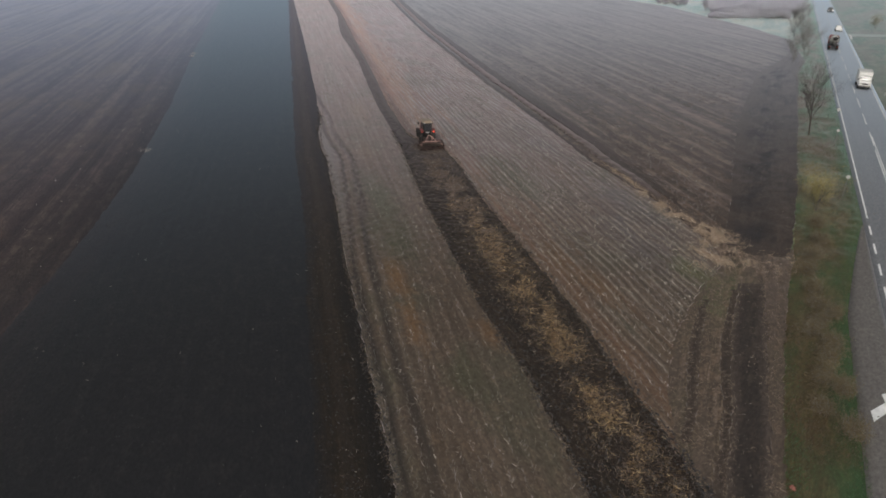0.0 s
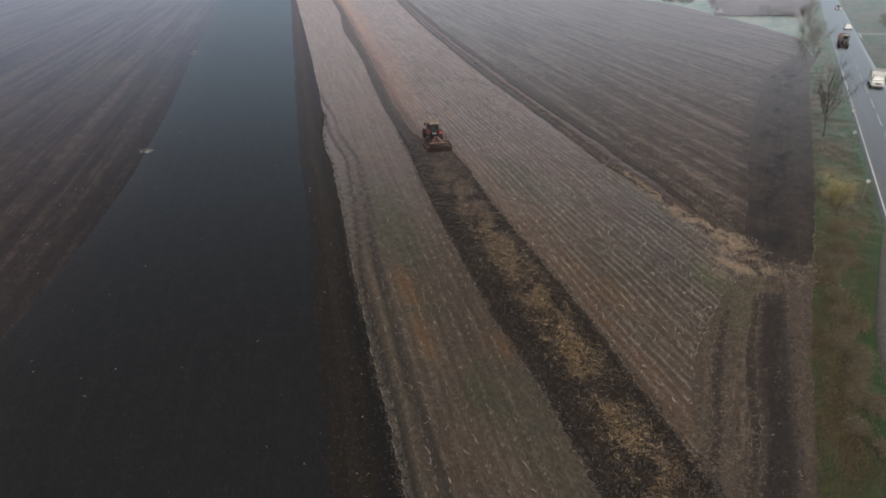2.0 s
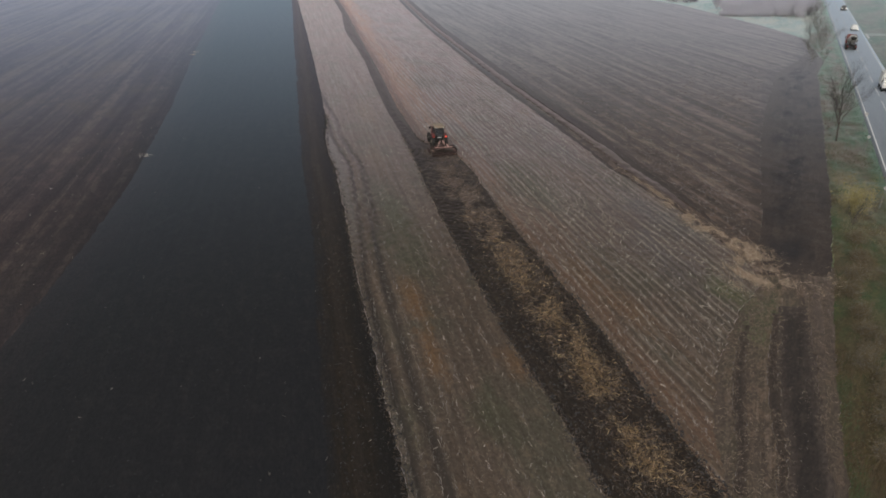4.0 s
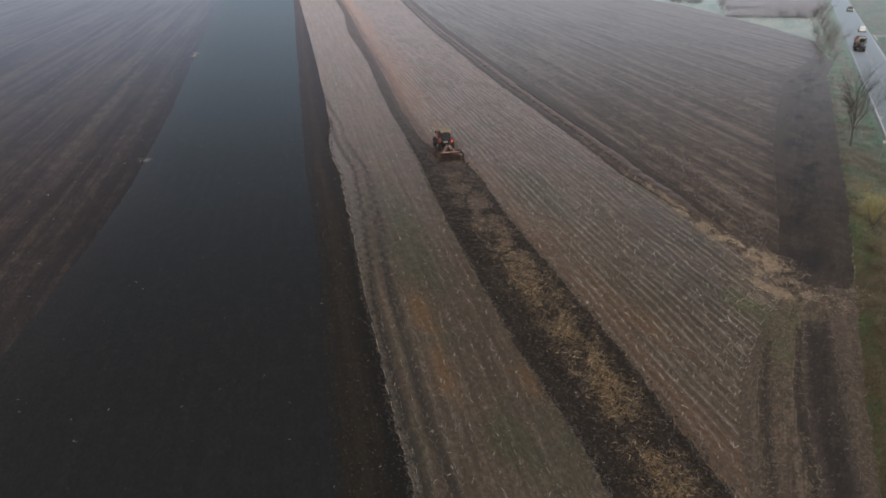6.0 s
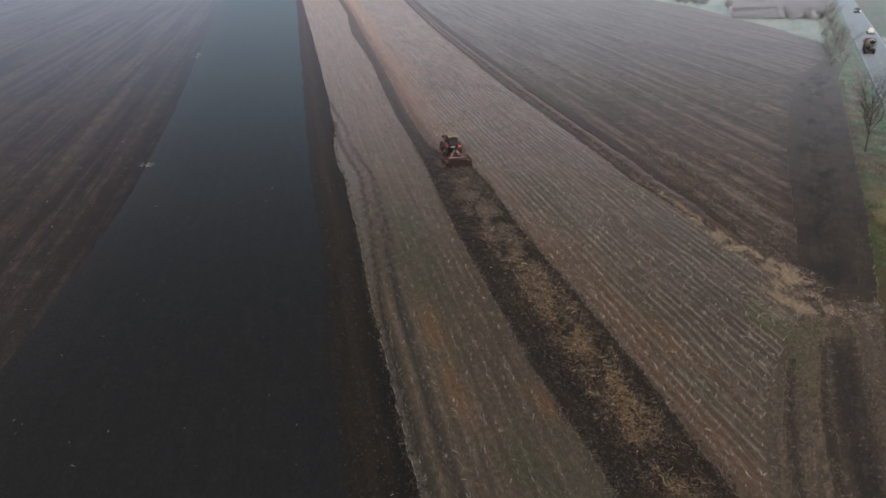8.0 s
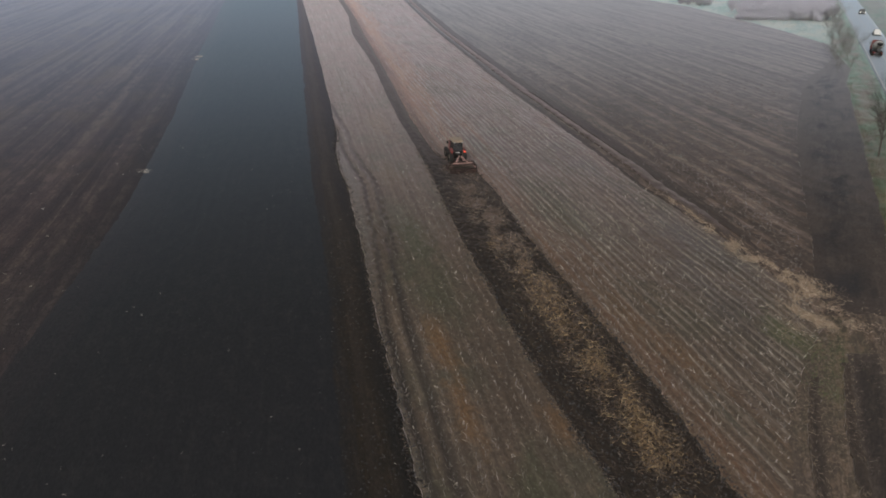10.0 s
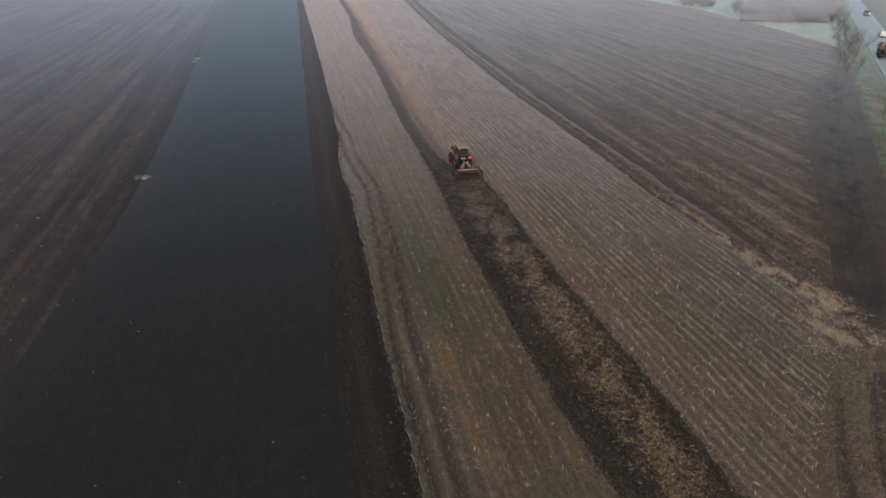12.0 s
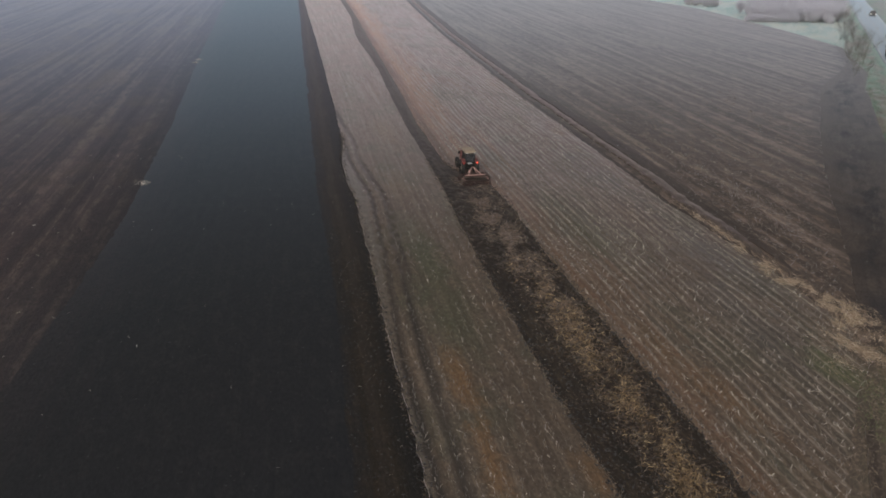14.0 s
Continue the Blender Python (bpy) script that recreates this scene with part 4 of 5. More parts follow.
def verge_cover():
    r = np.random.default_rng(71)
    pave = lambda y: road_x(y, -0.5) - np.clip((56 - y) / 17, 0, 1) * 2.7
    x, y = spread(r, 40000, VERGE_LEFT, pave, 18, 150, 1.7)
    keep = r.random(len(x)) < np.clip((150 - y) / 60, 0, 1)
    x, y = x[keep], y[keep]
    wet = fbm(x * 0.16 - y * 0.08, y * 0.12, 3)
    v = (x - VERGE_LEFT(y)) / (pave(y) - VERGE_LEFT(y))
    green = r.random(len(x)) < np.clip((wet - 0.42) * 4 + (np.where(v > 0.42, v - 0.72, np.where(y < 36, 0.12 - v, -0.2))) * 3.5, 0.05, 1)
    gx, gy = x[green], y[green]
    n = len(gx)
    sticks("verge_grass", gx, gy, 0.15 + np.zeros(n), r.uniform(0.08, 0.26, n), r.uniform(0.015, 0.04, n), r.uniform(-3.1, 3.1, n), r.uniform(0.5, 1.4, n), M_BLADE, "damp green grass on the road verge", "grass", True)
    dx, dy = x[~green], y[~green]
    clump = fbm(dx * 0.35, dy * 0.35, 12) > 0.33
    dx, dy = dx[clump], dy[clump]
    n = len(dx)
    tall = 0.16 + 0.6 * np.clip(fbm(dx * 0.25, dy * 0.25, 15) - 0.35, 0, 1) * 2.2
    sticks("verge_weeds", dx, dy, 0.1 + np.zeros(n), tall * r.uniform(0.5, 1.2, n), r.uniform(0.010, 0.03, n), r.uniform(-3.1, 3.1, n), r.uniform(0.5, 1.5, n), M_WEED, "tall dry brown weeds on the road verge", "weeds", True)


verge_cover()


def weed_patch(x0, y0, rx, ry, count, seed, label, material=None, tall=1.0, name="green_weeds"):
    """Low green weeds that cover a spot of the field's corner."""
    r = np.random.default_rng(seed)
    x, y = x0 + rx * r.normal(0, 0.5, count), y0 + ry * r.normal(0, 0.5, count)
    keep = (fbm(x * 0.8, y * 0.8, seed) > 0.36) & ((material is None) | (x > VERGE_LEFT(y) + 0.4))
    x, y = x[keep], y[keep]
    n = len(x)
    sticks(name, x, y, 0.10 + np.zeros(n), tall ** 0.5 * r.uniform(0.08, 0.2, n), r.uniform(0.03, 0.07, n) / tall ** 0.6, r.uniform(-3.1, 3.1, n), r.uniform(0.2, 1.0, n) * tall ** 0.3, material or M_WEEDLET, label, "weeds", True)


M_WEEDLET = stalk_mat("dull_green_weeds", (0.062, 0.076, 0.030), (0.088, 0.098, 0.042), (0.13, 0.11, 0.06))
weed_patch(20.6, 44.8, 2.4, 3.2, 1500, 95, "low green weeds over the field corner")
weed_patch(19.9, 40.0, 1.0, 1.6, 450, 96, "low green weeds beside the wheel ruts")
M_TAN = stalk_mat("tan_dead_weeds", (0.12, 0.098, 0.052), (0.19, 0.152, 0.080), (0.27, 0.215, 0.115), 0.5)
weed_patch(37.6, 58.0, 2.6, 4.5, 2400, 97, "tan dead weeds under the yellow shrub", M_TAN, 4.0, "tan_weeds")
weed_patch(39.2, 63.0, 1.7, 3.4, 1500, 94, "yellowed dead grass beside the yellow shrub", M_TAN, 3.5, "tan_weeds")
weed_patch(43.0, 69.8, 2.3, 3.6, 1900, 98, "tan dead weeds on the verge", M_TAN, 3.0, "tan_weeds")
weed_patch(26.3, 36.0, 1.4, 3.0, 450, 99, "tan dead weeds on the verge", M_TAN, 3.5, "tan_weeds")
weed_patch(23.2, 29.5, 1.4, 2.4, 450, 100, "tan dead weeds on the verge", M_TAN, 3.5, "tan_weeds")


# ---- shapes for things ----
def empty(name, m, label, category, group=""):
    ob = new(name)
    ob.matrix_world = m
    return tagged(ob, label, category, group)


def box(bm, size, at, bevel=0.0, taper=(1, 1), shift=0.0, turn=None):
    """A bevelled box; taper narrows its top in x and y, shift slides the top along y."""
    made = bmesh.ops.create_cube(bm, size=1)["verts"]
    for v in made:
        high = v.co.z > 0
        v.co.x *= size[0] * (taper[0] if high else 1)
        v.co.y = v.co.y * size[1] * (taper[1] if high else 1) + (shift if high else 0)
        v.co.z *= size[2]
    if bevel:
        edges = list({e for v in made for e in v.link_edges})
        made = bmesh.ops.bevel(bm, geom=edges, offset=bevel, segments=2, profile=0.6, affect="EDGES")["verts"]
    m = Matrix.Translation(at) @ (turn or Matrix())
    bmesh.ops.transform(bm, matrix=m, verts=made)
    return bm


def bar(bm, a, b, r, sides=8, r2=None):
    """A rod from a to b."""
    a, b = Vector(a), Vector(b)
    d = b - a
    made = bmesh.ops.create_cone(bm, segments=sides, radius1=r, radius2=r if r2 is None else r2, depth=d.length, cap_ends=True)["verts"]
    m = Matrix.Translation((a + b) / 2) @ d.to_track_quat("Z", "Y").to_matrix().to_4x4()
    bmesh.ops.transform(bm, matrix=m, verts=made)
    return bm


def lathe(bm, profile, m, sides=24, close=False):
    """Turns (along, radius) round the x axis of m."""
    rings = []
    for a, r in profile:
        rings.append([bm.verts.new(m @ Vector((a, r * math.cos(2 * math.pi * k / sides), r * math.sin(2 * math.pi * k / sides)))) for k in range(sides)])
    for p, q in zip(rings, rings[1:]):
        for k in range(sides):
            bm.faces.new((p[k], p[(k + 1) % sides], q[(k + 1) % sides], q[k]))
    if close:
        bm.faces.new(rings[0][::-1])
        bm.faces.new(rings[-1])
    bmesh.ops.recalc_face_normals(bm, faces=bm.faces)
    return bm


B = bmesh.new
M_RED = plain_mat("red_machine_paint", (0.15, 0.045, 0.040), 0.55, vary=0.45, scale=4)
M_ROOF = plain_mat("dusty_cab_roof", (0.29, 0.222, 0.160), 0.6, vary=0.3, scale=5)
M_TYRE = plain_mat("muddy_tyre_rubber", (0.025, 0.023, 0.022), 0.85, vary=0.4, scale=9, bump=0.01)
M_RIM = plain_mat("dusty_wheel_rim", (0.32, 0.28, 0.22), 0.55, vary=0.4, scale=8)
M_DARK = plain_mat("dark_greasy_steel", (0.035, 0.033, 0.032), 0.55, 0.5, vary=0.4, scale=8)
M_STEEL = plain_mat("soil_polished_steel", (0.22, 0.20, 0.18), 0.4, 0.8, vary=0.5, scale=6)
M_PINK = plain_mat("faded_red_frame_paint", (0.42, 0.26, 0.23), 0.6, vary=0.35, scale=6)
M_FRAME = plain_mat("rusty_red_frame", (0.050, 0.028, 0.025), 0.7, vary=0.45, scale=6)
M_WHITE = plain_mat("white_vehicle_paint", (0.60, 0.60, 0.58), 0.35, vary=0.12, scale=3)
M_DRUM = plain_mat("pale_grey_drum_paint", (0.52, 0.51, 0.48), 0.5, vary=0.3, scale=3)
M_LAMP_RED = plain_mat("lit_tail_lamp", (0.6, 0.05, 0.03), 0.3, emit=((1.0, 0.14, 0.08), 1.0))
M_LAMP_DIM = plain_mat("unlit_tail_lamp", (0.35, 0.03, 0.02), 0.3)
M_HEADLAMP = plain_mat("lit_headlamp", (0.9, 0.9, 0.85), 0.2, emit=((1.0, 0.97, 0.88), 2.5))
M_HEADOFF = plain_mat("clear_headlamp", (0.6, 0.6, 0.6), 0.15, 0.3)
M_GREY = plain_mat("grey_plastic", (0.09, 0.09, 0.09), 0.6, vary=0.2)


def glass_mat():
    m, nt, b = fresh("tinted_vehicle_glass")
    b.inputs["Base Color"].default_value = (0.03, 0.035, 0.04, 1)
    b.inputs["Roughness"].default_value, b.inputs["Specular IOR Level"].default_value = 0.06, 0.6
    b.inputs["Transmission Weight"].default_value = 0.35
    return m


M_GLASS = glass_mat()


def wheel(parent, x, y, r, w, name="wheel", lugs=0, side=1):
    """Tyre with treads, rim and hub; the outer face looks to the given side."""
    m = Matrix.Translation((x, y, r))
    bm = B()
    lathe(bm, [(-w * 0.36, r * 0.58), (-w * 0.5, r * 0.72), (-w * 0.48, r * 0.92), (-w * 0.36, r * 0.985), (w * 0.36, r * 0.985), (w * 0.48, r * 0.92), (w * 0.5, r * 0.72), (w * 0.36, r * 0.58)], m, 28)
    for k in range(lugs):
        a = 2 * math.pi * k / lugs
        for s in (-1, 1):
            box(bm, (w * 0.52, r * 0.075, r * 0.06), (0, 0, 0), turn=m @ Matrix.Rotation(a + (0.5 * math.pi / lugs if s > 0 else 0), 4, "X") @ Matrix.Translation((s * w * 0.24, 0, r * 0.99)) @ Matrix.Rotation(s * 0.6, 4, "Z"))
    tyre = part(name, bm, M_TYRE, parent, "muddy black rubber tyre", True)
    bm = B()
    o = side * w * 0.34
    lathe(bm, [(-o, r * 0.585), (o * 0.2, r * 0.54), (o * 0.5, r * 0.30), (o * 0.9, r * 0.16), (o, r * 0.05)], m, 20, True)
    part("rim", bm, M_RIM, tyre, "dusty metal rim", True)
    return tyre


def tractor(m):
    t = empty("tractor", m, "red farm tractor with dusty roof, pulling a disc harrow", "tractor")
    for s in (-1, 1):
        wheel(t, s * 0.80, 0, 0.84, 0.44, "rear_wheel", 18, s)
        wheel(t, s * 0.76, 2.45, 0.60, 0.34, "front_wheel", 16, s)
    bm = B()
    box(bm, (0.62, 2.9, 0.5), (0, 1.35, 0.85), 0.06)
    bar(bm, (-0.75, 0, 0.86), (0.75, 0, 0.86), 0.17)
    bar(bm, (-0.7, 2.45, 0.62), (0.7, 2.45, 0.62), 0.10)
    part("chassis", bm, M_DARK, t)
    bm = B()
    box(bm, (0.84, 1.75, 0.78), (0, 2.15, 1.42), 0.12, (0.86, 0.97))
    hood = part("hood", bm, M_RED, t, "red rounded engine hood")
    bm = B()
    for k in range(6):
        box(bm, (0.62, 0.03, 0.05), (0, 3.03, 1.2 + 0.09 * k), 0.01)
    part("grille", bm, M_DARK, hood)
    for s in (-1, 1):
        part("headlight", box(B(), (0.18, 0.05, 0.12), (s * 0.26, 3.05, 1.62), 0.02), M_HEADOFF, hood)
    part("exhaust_pipe", bar(bar(B(), (0.44, 1.5, 1.5), (0.44, 1.5, 2.75), 0.05), (0.44, 1.5, 1.9), (0.44, 1.5, 2.35), 0.09), M_DARK, t)
    bm = B()
    box(bm, (1.10, 1.35, 0.5), (0, 0.35, 1.30), 0.05)
    cab = part("cab", bm, M_DARK, t, "dark lower cab body")
    for x in (-0.57, 0.57):
        for y, lean in ((-0.42, 0.10), (0.35, 0.0), (1.02, -0.12)):
            part("pillar", bar(B(), (x, y, 1.5), (x * 0.95, y + lean, 2.62), 0.045), M_DARK, cab)
    for s in (-1, 1):
        part("side_window", box(B(), (0.02, 1.30, 1.05), (s * 0.565, 0.3, 2.08), 0.004, (1, 0.9)), M_GLASS, cab)
    part("rear_window", box(B(), (1.04, 0.02, 1.05), (0, -0.40, 2.08), 0.004, (0.95, 1), 0.10), M_GLASS, cab)
    part("windscreen", box(B(), (1.04, 0.02, 1.05), (0, 1.0, 2.08), 0.004, (0.95, 1), -0.10), M_GLASS, cab)
    roof = part("roof", box(box(B(), (1.28, 1.78, 0.16), (0, 0.28, 2.70), 0.07), (0.95, 1.3, 0.10), (0, 0.28, 2.80), 0.05), M_ROOF, t, "dusty beige cab roof")
    for s in (-1, 1):
        part("work_lamp", box(B(), (0.16, 0.08, 0.10), (s * 0.46, -0.66, 2.66), 0.02), M_HEADOFF, roof)
    part("seat", box(box(B(), (0.5, 0.5, 0.14), (0, 0.15, 1.62), 0.04), (0.48, 0.12, 0.6), (0, -0.10, 1.95), 0.04), M_GREY, cab)
    for s in (-1, 1):
        bm = B()
        prev = None
        for k in range(10):
            a = math.radians(48 + 100 * k / 9)
            ring = [bm.verts.new((s * xx, rr * -math.cos(a), 0.86 + rr * math.sin(a))) for xx, rr in ((0.54, 0.92), (0.94, 0.92), (0.94, 0.96), (0.54, 0.96))]
            if prev:
                for i in range(4):
                    bm.faces.new((prev[i], prev[(i + 1) % 4], ring[(i + 1) % 4], ring[i]))
            prev = ring
        bmesh.ops.recalc_face_normals(bm, faces=bm.faces)
        fender = part("fender", bm, M_RED, t, "red curved rear fender")
        part("tail_light", box(B(), (0.20, 0.07, 0.15), (s * 0.76, -0.66, 1.52), 0.02), M_LAMP_RED if s > 0 else M_LAMP_DIM, fender, "red tail light")
        mirror = part("mirror", box(B(), (0.22, 0.05, 0.34), (s * 0.92, 1.05, 2.25), 0.02), M_DARK, cab)
        part("mirror_arm", bar(B(), (s * 0.57, 1.0, 2.45), (s * 0.90, 1.06, 2.40), 0.015), M_DARK, mirror)
        for z in (0.55, 0.85):
            part("step", box(B(), (0.26, 0.32, 0.03), (s * 0.64, 1.2, z), 0.008), M_DARK, t)
        part("lift_arm", bar(B(), (s * 0.34, -0.25, 0.72), (s * 0.44, -1.56, 0.76), 0.045), M_DARK, t)
    part("plate", box(B(), (0.5, 0.02, 0.14), (0, -0.44, 1.40), 0.004), M_HEADOFF, cab, "pale plate on the cab's back")
    part("top_link", bar(B(), (0, -0.4, 1.15), (0, -1.58, 1.40), 0.035), M_DARK, t)
    return t


def disc_harrow(m):
    """Mounted harrow: headstock, frame, two rows of discs, crumbler roller."""
    h = empty("disc_harrow", m, "mounted red disc harrow with roller behind the tractor", "harrow")
    frame_ = part("frame", B(), M_FRAME, h, "rusty red beam frame")
    bm = B()
    for y in (-0.35, -1.15):
        box(bm, (3.1, 0.14, 0.14), (0, y, 0.80), 0.02)
    for x in (-1.45, -0.5, 0.5, 1.45):
        box(bm, (0.12, 0.95, 0.12), (x, -0.75, 0.80), 0.02)
    bm.to_mesh(frame_.data)
    bm.free()
    for s in (-1, 1):
        part("headstock_bar", bar(B(), (s * 0.45, 0.0, 0.75), (s * 0.10, -0.05, 1.45), 0.055), M_PINK, h, "faded red headstock bar")
        part("brace", bar(B(), (s * 0.10, -0.08, 1.45), (s * 0.75, -1.15, 0.90), 0.05), M_PINK, h, "faded red slanting brace")
        part("roller_arm", box(B(), (0.08, 0.75, 0.10), (s * 1.3, -1.52, 0.66), 0.015), M_PINK, h)
    part("cross_bar", box(B(), (2.2, 0.10, 0.08), (0, -1.15, 0.93), 0.02), M_PINK, h, "faded red cross bar")
    disc = None
    for row, y in enumerate((-0.40, -1.10)):
        for k in range(13):
            x = -1.5 + 0.25 * k + 0.1 * row
            bm = B()
            tilt = Matrix.Translation((x, y, 0.30)) @ Matrix.Rotation(radians(18 if row else -18), 4, "Z")
            lathe(bm, [(0.05, 0.03), (0.035, 0.18), (0.0, 0.29), (0.008, 0.29), (0.045, 0.18), (0.06, 0.03)], tilt, 16)
            bar(bm, (x, y, 0.30), (x, y + 0.06, 0.76), 0.025, 6)
            part("disc", bm, M_STEEL, h, "soil-polished steel disc")
    bm = B()
    for k in range(10):
        a = 2 * math.pi * k / 10
        bar(bm, (-1.5, -2.02 + 0.24 * math.cos(a), 0.34 + 0.24 * math.sin(a)), (1.5, -2.02 + 0.24 * math.cos(a + 0.5), 0.34 + 0.24 * math.sin(a + 0.5)), 0.022, 6)
    for k in range(5):
        lathe(bm, [(-0.01, 0.05), (-0.01, 0.23), (0.01, 0.23), (0.01, 0.05)], Matrix.Translation((-1.5 + 0.75 * k, -2.02, 0.34)), 14)
    part("roller", bm, M_FRAME, h, "earth-caked bar roller")
    for s in (-1, 1):
        part("end_plate", box(B(), (0.04, 1.2, 0.45), (s * 1.66, -0.75, 0.48), 0.01), M_FRAME, h)
    return h


HEAD_DIR = 12.5
TX, TY = -2.2, 80.2
along = Vector((-math.sin(radians(HEAD_DIR)), math.cos(radians(HEAD_DIR)), 0))
tractor(pose(TX, TY, 0.12, 0, 0, HEAD_DIR))
hitch = Vector((TX, TY, 0.05)) - along * 1.55
disc_harrow(pose(*hitch, 0, 0, HEAD_DIR))

ROAD_DIR = -math.degrees(math.atan(0.4945))


def on_road(y, b, back=False):
    return pose(float(road_x(y, b)), y, crown(b) - 0.004, 0, 0, ROAD_DIR + (180 if back else 0))


def mixer_truck(m):
    """Concrete mixer; y runs ahead from the rear bumper."""
    t = empty("mixer_truck", m, "red concrete mixer truck with a pale grey drum", "truck")
    for y, pair in ((1.3, 1), (2.65, 1), (5.4, 0), (7.0, 0)):
        for s in (-1, 1):
            wheel(t, s * 0.98, y, 0.52, 0.55 if pair else 0.32, "wheel", 0, s)
    bm = B()
    for s in (-1, 1):
        box(bm, (0.14, 8.0, 0.28), (s * 0.42, 4.1, 0.95), 0.02)
    for y in (0.4, 2.0, 4.0, 6.0):
        box(bm, (0.8, 0.14, 0.22), (0, y, 0.95), 0.02)
    part("chassis", bm, M_DARK, t)
    cab = part("cab", box(B(), (2.48, 1.75, 2.05), (0, 7.35, 1.95), 0.12, (0.95, 0.92), -0.04), M_CAB, t, "bright red truck cab")
    part("windscreen", box(B(), (2.1, 0.04, 0.8), (0, 8.20, 2.35), 0.02, (0.95, 1), -0.05), M_GLASS, cab)
    for s in (-1, 1):
        part("side_window", box(B(), (0.04, 0.85, 0.65), (s * 1.20, 7.5, 2.40), 0.01), M_GLASS, cab)
        part("mirror", box(B(), (0.18, 0.10, 0.55), (s * 1.42, 8.05, 2.25), 0.03), M_DARK, cab)
        part("headlight", box(B(), (0.4, 0.05, 0.22), (s * 0.9, 8.24, 1.0), 0.02), M_HEADOFF, cab)
        part("tail_light", box(B(), (0.34, 0.06, 0.17), (s * 0.92, 0.02, 0.98), 0.02), M_LAMP_DIM, t, "red tail light")
        part("mudguard", box(B(), (0.62, 2.8, 0.06), (s * 0.96, 1.98, 1.16), 0.02), M_DARK, t)
        part("fuel_tank", box(B(), (0.5, 1.2, 0.55), (s * 0.95, 4.0, 0.75), 0.08), M_GREY, t)
    part("bumper", box(B(), (2.3, 0.16, 0.22), (0, 0.06, 0.62), 0.03), M_DARK, t)
    drum_m = Matrix.Translation((0, 3.5, 2.35)) @ Matrix.Rotation(radians(90), 4, "Z") @ Matrix.Rotation(radians(13), 4, "Y")
    bm = B()
    lathe(bm, [(2.55, 0.35), (2.5, 0.75), (1.4, 1.12), (0.2, 1.16), (-1.0, 1.05), (-2.3, 0.72), (-2.75, 0.62), (-2.75, 0.52), (-1.8, 0.60)], drum_m, 32)
    drum = part("drum", bm, M_DRUM, t, "pale grey rotating drum", True)
    bm = B()
    for a in (1.4, 0.2, -1.0):
        lathe(bm, [(a - 0.04, 1.10), (a - 0.04, 1.19), (a + 0.04, 1.19), (a + 0.04, 1.10)], drum_m, 32)
    part("drum_band", bm, M_GREY, drum)
    part("drum_mouth", lathe(B(), [(-2.2, 0.02), (-2.3, 0.55)], drum_m, 24), M_DARK, drum, "dark drum opening")
    part("hopper", box(B(), (1.1, 0.7, 0.6), (0, 0.55, 3.05), 0.06, (1.35, 1.3)), M_DARK, t, "dark filling hopper")
    for s in (-1, 1):
        part("drum_support", bar(bar(B(), (s * 0.5, 0.9, 1.0), (s * 0.45, 0.9, 2.3), 0.07), (s * 0.45, 0.5, 1.0), (s * 0.4, 0.6, 2.9), 0.05), M_DARK, t)
    part("chute", box(B(), (0.55, 1.1, 0.14), (0.1, 0.15, 1.75), 0.04, turn=Matrix.Rotation(radians(35), 4, "X")), M_GREY, t, "folded grey discharge chute")
    part("ladder", bar(bar(B(), (0.75, 0.15, 0.9), (0.75, 0.3, 2.8), 0.03), (0.98, 0.15, 0.9), (0.98, 0.3, 2.8), 0.03), M_DARK, t)
    part("cab_fairing", box(B(), (2.2, 0.9, 0.28), (0, 7.25, 3.05), 0.10, (0.9, 0.8)), M_CAB, cab)
    return t


def box_van(m):
    v = empty("box_van", m, "white light lorry with a box body", "van")
    for y in (1.1, 4.4):
        for s in (-1, 1):
            wheel(v, s * 0.85, y, 0.38, 0.26, "wheel", 0, s)
    part("chassis", box(B(), (1.5, 5.2, 0.25), (0, 2.75, 0.55), 0.03), M_DARK, v)
    body = part("cargo_box", box(B(), (2.1, 3.4, 1.95), (0, 1.75, 1.70), 0.05), M_WHITE, v, "white cargo box")
    part("roof_edge", box(B(), (2.14, 3.44, 0.06), (0, 1.75, 2.70), 0.02), M_DRUM, body)
    cab = part("cab", box(box(B(), (1.9, 1.9, 0.85), (0, 4.50, 1.02), 0.12, (1, 0.97), -0.02), (1.82, 1.30, 0.75), (0, 4.10, 1.80), 0.12, (0.88, 0.72), -0.15), M_WHITE, v, "white cab")
    part("windscreen", box(B(), (1.6, 0.04, 0.72), (0, 4.71, 1.80), 0.01, (0.9, 1), -0.28), M_GLASS, cab)
    part("grille", box(B(), (0.9, 0.06, 0.22), (0, 5.46, 1.0), 0.02), M_DARK, cab)
    part("bumper", box(B(), (1.9, 0.18, 0.25), (0, 5.48, 0.58), 0.05), M_GREY, cab)
    for s in (-1, 1):
        part("headlight", box(B(), (0.34, 0.08, 0.2), (s * 0.70, 5.44, 1.0), 0.03), M_HEADOFF, cab)
        part("side_window", box(B(), (0.04, 0.75, 0.5), (s * 0.86, 4.12, 1.84), 0.01), M_GLASS, cab)
        part("mirror", box(B(), (0.16, 0.08, 0.28), (s * 1.08, 4.75, 1.65), 0.02), M_DARK, cab)
    part("plate", box(B(), (0.5, 0.02, 0.11), (0, 5.58, 0.60), 0.003), M_GREY, cab)
    return v


